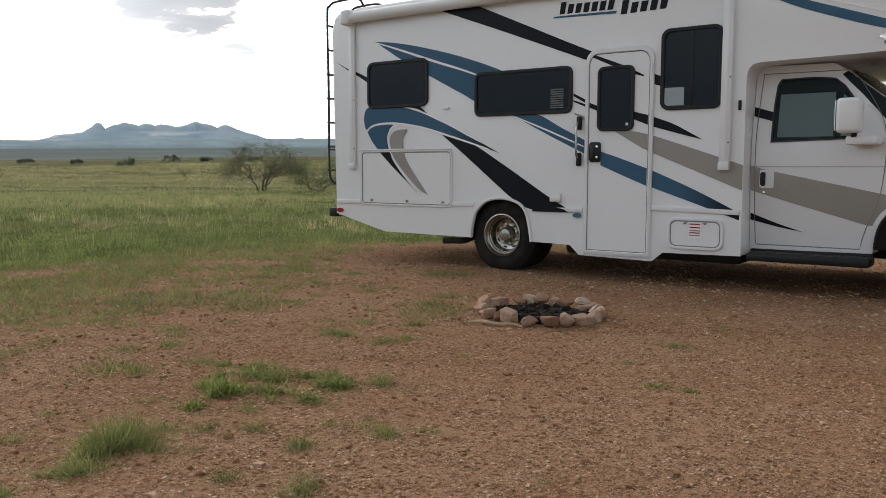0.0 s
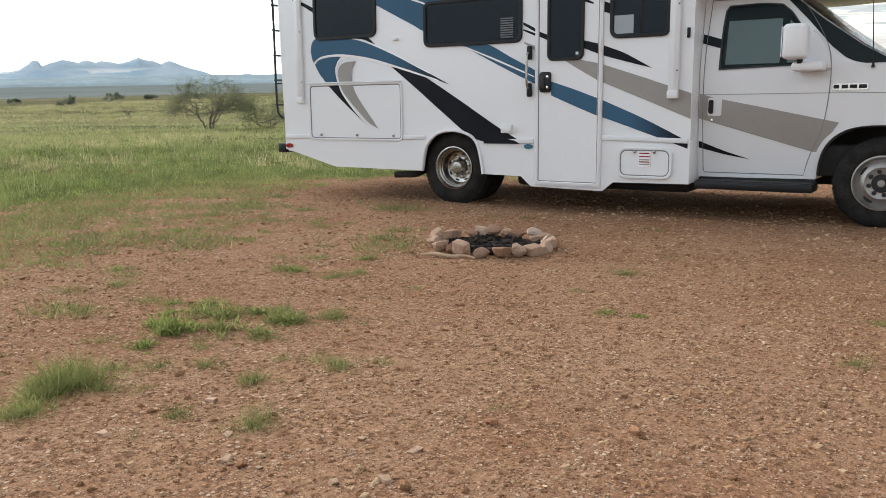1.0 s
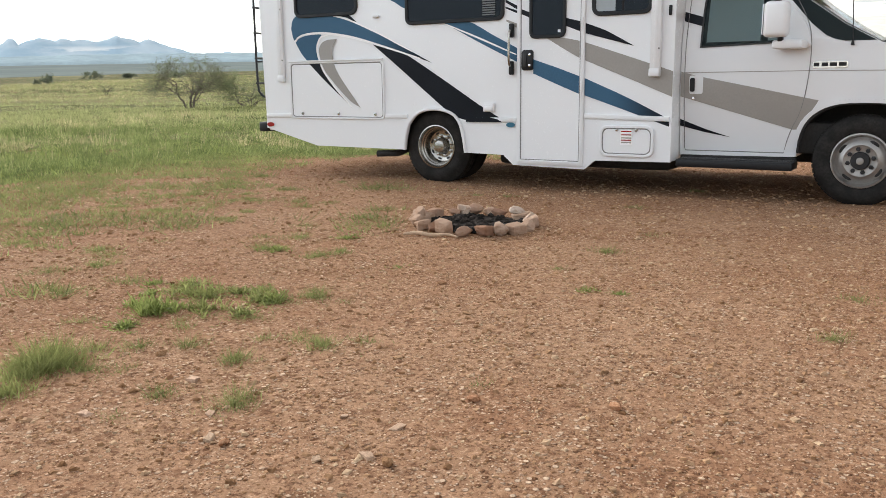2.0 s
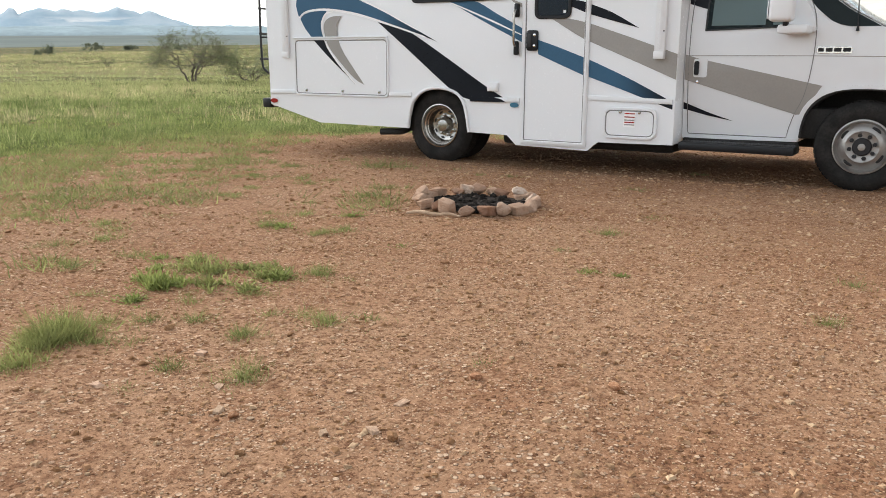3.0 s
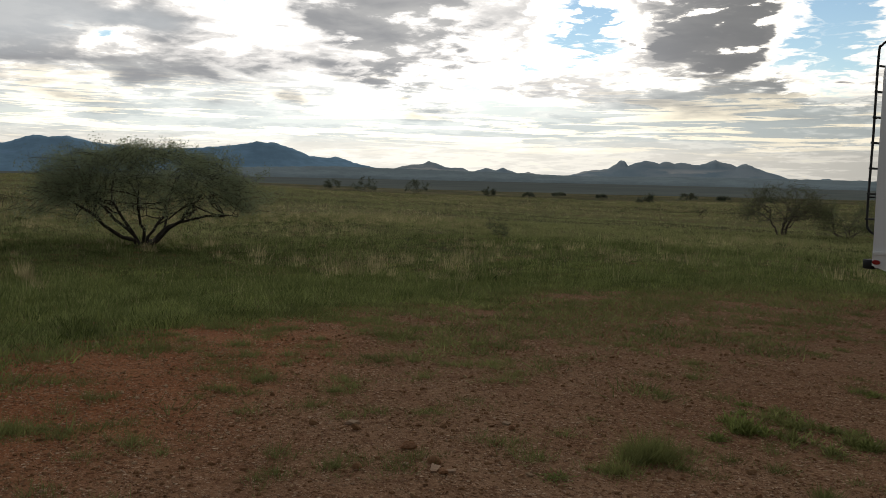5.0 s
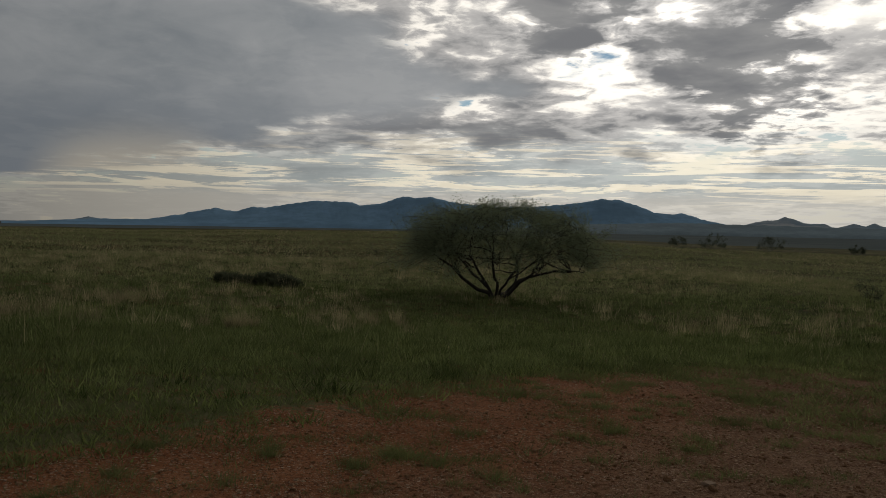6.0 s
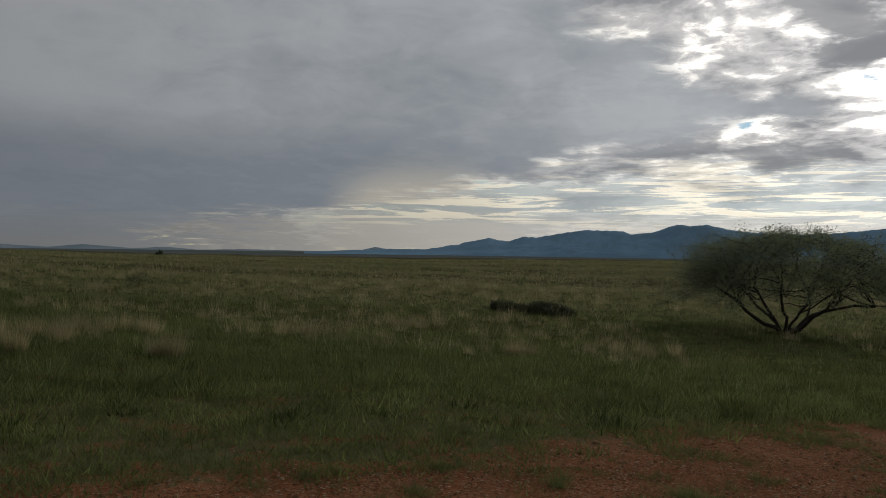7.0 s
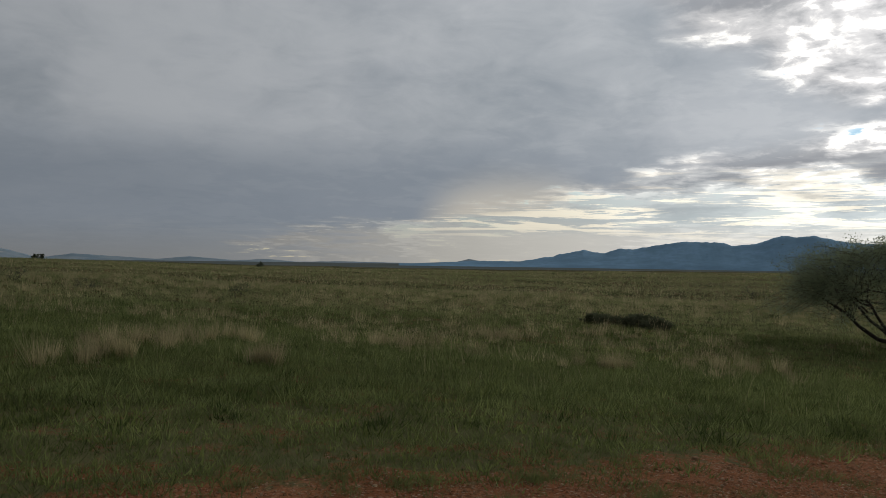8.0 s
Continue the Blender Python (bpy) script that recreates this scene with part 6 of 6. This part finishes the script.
grassy = ((4.57, -5.55, 0.12, 0.25), (4.63, -5.49, 0.1, 0.2), (4.62, -5.65, 0.09, 0.17), (4.74, -5.79, 0.09, 0.15), (4.45, -5.45, 0.09, 0.22),
          (4.62, -5.59, 0.14, 0.19), (4.49, -5.59, 0.09, 0.13), (4.64, -5.5, 0.07, 0.12), (4.72, -5.82, 0.09, 0.07), (3.65, -8.18, 0.16, 0.12), (3.7, -8.18, 0.12, 0.12), (4.05, -4.35, 0.12, 0.11), (4.35, -4.5, 0.09, 0.10),
          (4.62, -4.4, 0.15, 0.12), (4.15, -4.5, 0.12, 0.12), (4.45, -4.25, 0.08, 0.08),
          (4.52, -4.7, 0.11, 0.16), (4.3, -4.47, 0.12, 0.18), (4.72, -4.66, 0.1, 0.1), (4.66, -4.4, 0.12, 0.12), (4.41, -4.35, 0.1, 0.1))
sparse = ((5.17, -5.14, 0.08, 0.1), (4.86, -5.11, 0.08, 0.09), (5.38, -4.85, 0.09, 0.08), (5.19, -5.53, 0.07, 0.08), (5.49, -5.46, 0.1, 0.1), (4.58, -5.34, 0.1, 0.09), (4.79, -4.21, 0.08, 0.1), (5.19, -4.81, 0.05, 0.07), (4.77, -5.5, 0.08, 0.07), (5.09, -4.89, 0.05, 0.06), (3.19, -4.32, 0.14, 0.08), (2.85, -4.03, 0.14, 0.08), (2.71, -2.77, 0.12, 0.07), (3.7, -3.44, 0.12, 0.1), (4.19, -3.5, 0.1, 0.08), (4.23, -3.33, 0.1, 0.07), (3.54, -4.81, 0.1, 0.06), (4.7, -5.23, 0.08, 0.07), (4.88, -5.43, 0.06, 0.05),
          (4.27, -3.4, 0.13, 0.05), (4.82, -4.68, 0.09, 0.05), (4.83, -4.27, 0.09, 0.11), (5.14, -5.14, 0.07, 0.08), (5.32, -4.81, 0.07, 0.07), (5.48, -4.72, 0.06, 0.06), (6.13, -4.92, 0.05, 0.04), (5.91, -4.47, 0.05, 0.03), (5.62, -3.1, 0.06, 0.04),
          (5.68, -2.53, 0.09, 0.09), (5.77, -1.9, 0.08, 0.05), (5.27, -0.75, 0.09, 0.06), (5.43, 0.51, 0.09, 0.07), (7.12, -3.79, 0.06, 0.08), (7.13, -3.05, 0.08, 0.06), (3.71, -0.65, 0.08, 0.05), (3.44, -1.81, 0.1, 0.07), (3.39, -2.65, 0.08, 0.06),
          (5.47, -5.43, 0.09, 0.08), (5.2, -5.54, 0.05, 0.07), (5.22, -5.73, 0.05, 0.03), (4.63, -4.94, 0.08, 0.07))
sparse += ((4.18, -5.11, 0.09, 0.05), (3.66, -4.45, 0.09, 0.09), (3.07, -4.55, 0.13, 0.06), (3.02, -4.07, 0.11, 0.05), (2.67, -1.85, 0.13, 0.07), (2.58, -2.76, 0.12, 0.06), (2.5, -2.37, 0.12, 0.07), (0.88, -2.04, 0.17, 0.08), (1.01, -2.59, 0.14, 0.08),
           (1.82, -1.05, 0.12, 0.07), (3.42, -3.14, 0.08, 0.06), (5.02, -4.28, 0.05, 0.03), (4.4, -2.47, 0.05, 0.03), (3.99, -5.51, 0.06, 0.04), (4.68, -5.89, 0.08, 0.07), (4.22, -5.8, 0.09, 0.07), (4.68, -5.81, 0.07, 0.07), (3.86, -8.36, 0.1, 0.08),
           (3.74, -7.98, 0.1, 0.07), (3.99, -7.63, 0.07, 0.05), (3.88, -7.46, 0.06, 0.04), (3.54, -5.99, 0.13, 0.07))
sparse += ((1.29, -5.88, 0.18, 0.18), (3.1, -6.53, 0.2, 0.07), (3.2, -6.67, 0.11, 0.06), (3.15, -7.11, 0.11, 0.05), (3.63, -4.82, 0.1, 0.07), (1.94, -4.35, 0.25, 0.07), (2.48, -4.7, 0.19, 0.05), (4.33, -6.81, 0.08, 0.05), (3.93, -8.36, 0.08, 0.11),
           (3.82, -7.97, 0.1, 0.07), (4.35, -9.33, 0.08, 0.07), (3.51, -8.66, 0.17, 0.06), (4.2, -9.81, 0.13, 0.09), (4.55, -9.42, 0.08, 0.05), (3.6, -7.69, 0.09, 0.06), (3.2, -6.64, 0.1, 0.08))
r = np.random.default_rng(77)
strewn = []
while len(strewn) < 130:                                   # small ones strewn between them, thinning out across the pad
    x, y = r.uniform(-1.2, 5.0), r.uniform(-9.6, 0.0)
    if bareness(x, y) > 0.25 and r.random() > 0.16 * (x + 0.6) and not_under(x, y):
        strewn.append((x, y, r.uniform(0.06, 0.20), r.uniform(0.045, 0.10)))
while len(strewn) < 215:                                   # more of them along the far edge of the dirt
    x, y = r.uniform(-0.6, 4.9), r.uniform(-10.6, -5.4)
    if bareness(x, y) > 0.30 and r.random() > 0.13 * (x + 0.4) * sstep(-9.6, -8.8, y):
        strewn.append((x, y, r.uniform(0.05, 0.16), r.uniform(0.06, 0.13)))
for k, (x, y, s, tall) in enumerate(fresh + grassy + sparse + tuple(strewn)):
    r = np.random.default_rng(200 + k)
    bright, leafy = k < len(fresh), k < len(fresh) + len(grassy)
    s, tall = s * (1.0 if leafy else 1.15), tall * (0.62 if leafy else 0.75)
    n, feet = int((4600 if leafy else 3000) * s), max(12, int((300 if leafy else 190) * s))
    fa, fd = np.sort(r.uniform(0, 6.283, feet)), s * np.abs(r.normal(0, 0.70, feet))
    fx, fy = x + fd * np.cos(fa), y + fd * np.sin(fa)
    pick, way = r.integers(0, feet, n), r.uniform(0, 6.283, n)
    high = tall * r.uniform(0.35, 1.15, feet)[pick] * np.clip(1.15 - 0.45 * fd[pick] / s, 0.3, 1) * (0.12 + 0.88 * r.random(n) ** 1.4)
    d, bend, wide = 0.028 * np.abs(r.normal(0, 1, n)), 1.3 * high * r.uniform(0.1, 1, n), r.uniform(0.0025, 0.0052 if leafy else 0.0040, n)
    z = height(fx, fy) - 0.012
    # the roots: a low mat just under the soil that holds the blades together
    crown = np.concatenate([[[x, y, float(height(x, y)) - 0.012]], np.stack([fx, fy, z], 1)])
    foot = np.stack([fx[pick] + d * np.cos(way), fy[pick] + d * np.sin(way), height(fx[pick] + d * np.cos(way), fy[pick] + d * np.sin(way)) - 0.004], 1)
    if leafy and not (len(fresh) <= k < len(fresh) + 11):
        foot[:, 2] += high * r.uniform(0.0, 0.8, n)
        high, bend, wide = high * 0.22, 0.008 + 0.014 * r.random(n), r.uniform(0.004, 0.009, n)
    turn = r.uniform(0, 6.283, n)
    side = np.stack([wide * np.cos(turn), wide * np.sin(turn), 0 * wide], 1)
    tip = foot + np.stack([bend * np.cos(way), bend * np.sin(way), high], 1)
    co = np.concatenate([crown, foot, foot + side, tip])
    j, i = 1 + np.arange(feet), 1 + feet + np.arange(n)
    tri = np.concatenate([np.stack([0 * j, j, 1 + j % feet], 1), np.stack([1 + pick, i, i + n], 1), np.stack([i, i + n, i + 2 * n], 1)])
    me = triangles("weed_clump", co, tri, M_FRESH if bright else M_MAT if leafy else M_WEED)
    tone = r.random(n)
    me.attributes.new("tuft", "FLOAT", "POINT").data.foreach_set("value", np.concatenate([np.full(feet + 1, 0.5), tone, tone, tone]).astype(np.float32))
    tagged(new("weed_clump", me), "bright green clump of weeds growing out of the dirt" if bright else "soft green clump of grass growing out of the dirt" if leafy else "low dull green weeds growing out of the dirt", "weeds", "weed clumps on the pad")

# ---- gravel, last ----
for count, r0, r1, mid, most in ((105000, 1.6, 6.0, 0.0033, 0.0145), (52000, 5.6, 11.5, 0.0066, 0.019)):
    far_off, way = np.sqrt(r0 * r0 + (r1 * r1 - r0 * r0) * nr.random(count)), np.radians(nr.uniform(-4, 138, count))
    gx, gy = CX - far_off * np.sin(way), CY + far_off * np.cos(way)
    ok = (bareness(gx, gy) + 0.2 * wave(gx, gy, 3.0, 2.0) > 0.35) & (nr.random(count) < np.clip(0.72 + 0.20 * wave(gx, gy, 1.1, 4.0) + 0.30 * wave(gx, gy, 4.1, 1.0), 0.30, 1)) & (np.hypot(gx - RING_X, gy - RING_Y) > 0.40)
    gx, gy = gx[ok], gy[ok]
    size = np.clip(mid * np.exp(nr.normal(0.0, 0.62, len(gx))), 0.0016, most)
    co, tri = scatter_rocks(gx, gy, size, nr.uniform(0.40, 1.0, len(gx)), 0.22, True)
    tagged(new("gravel", triangles("gravel", co, tri, M_GRAVEL)), "small pale and rusty gravel strewn over the dirt", "gravel", kind="stuff")
shapes = [angular_mesh("stone", 120 + k, False) for k in range(8)]
for me in shapes:
    me.materials.append(M_PEBBLE)
for k in range(280):
    d, a = 1.8 + 4.2 * nr.random() ** 0.8, radians(nr.uniform(5, 115))
    x, y = CX - d * math.sin(a), CY + d * math.cos(a)
    s = float(np.clip(0.0090 * math.exp(nr.normal(0, 0.38)), 0.006, 0.024))
    stone = new("stone", shapes[k % 8])
    stone.matrix_world = Matrix.LocRotScale(on_ground(x, y, s * 0.15), Euler((nr.uniform(-0.3, 0.3), nr.uniform(-0.3, 0.3), nr.uniform(0, 6.28))), Vector((s * 1.15, s * 0.85, s * nr.uniform(0.35, 0.65))))
    stone.parent = GROUND
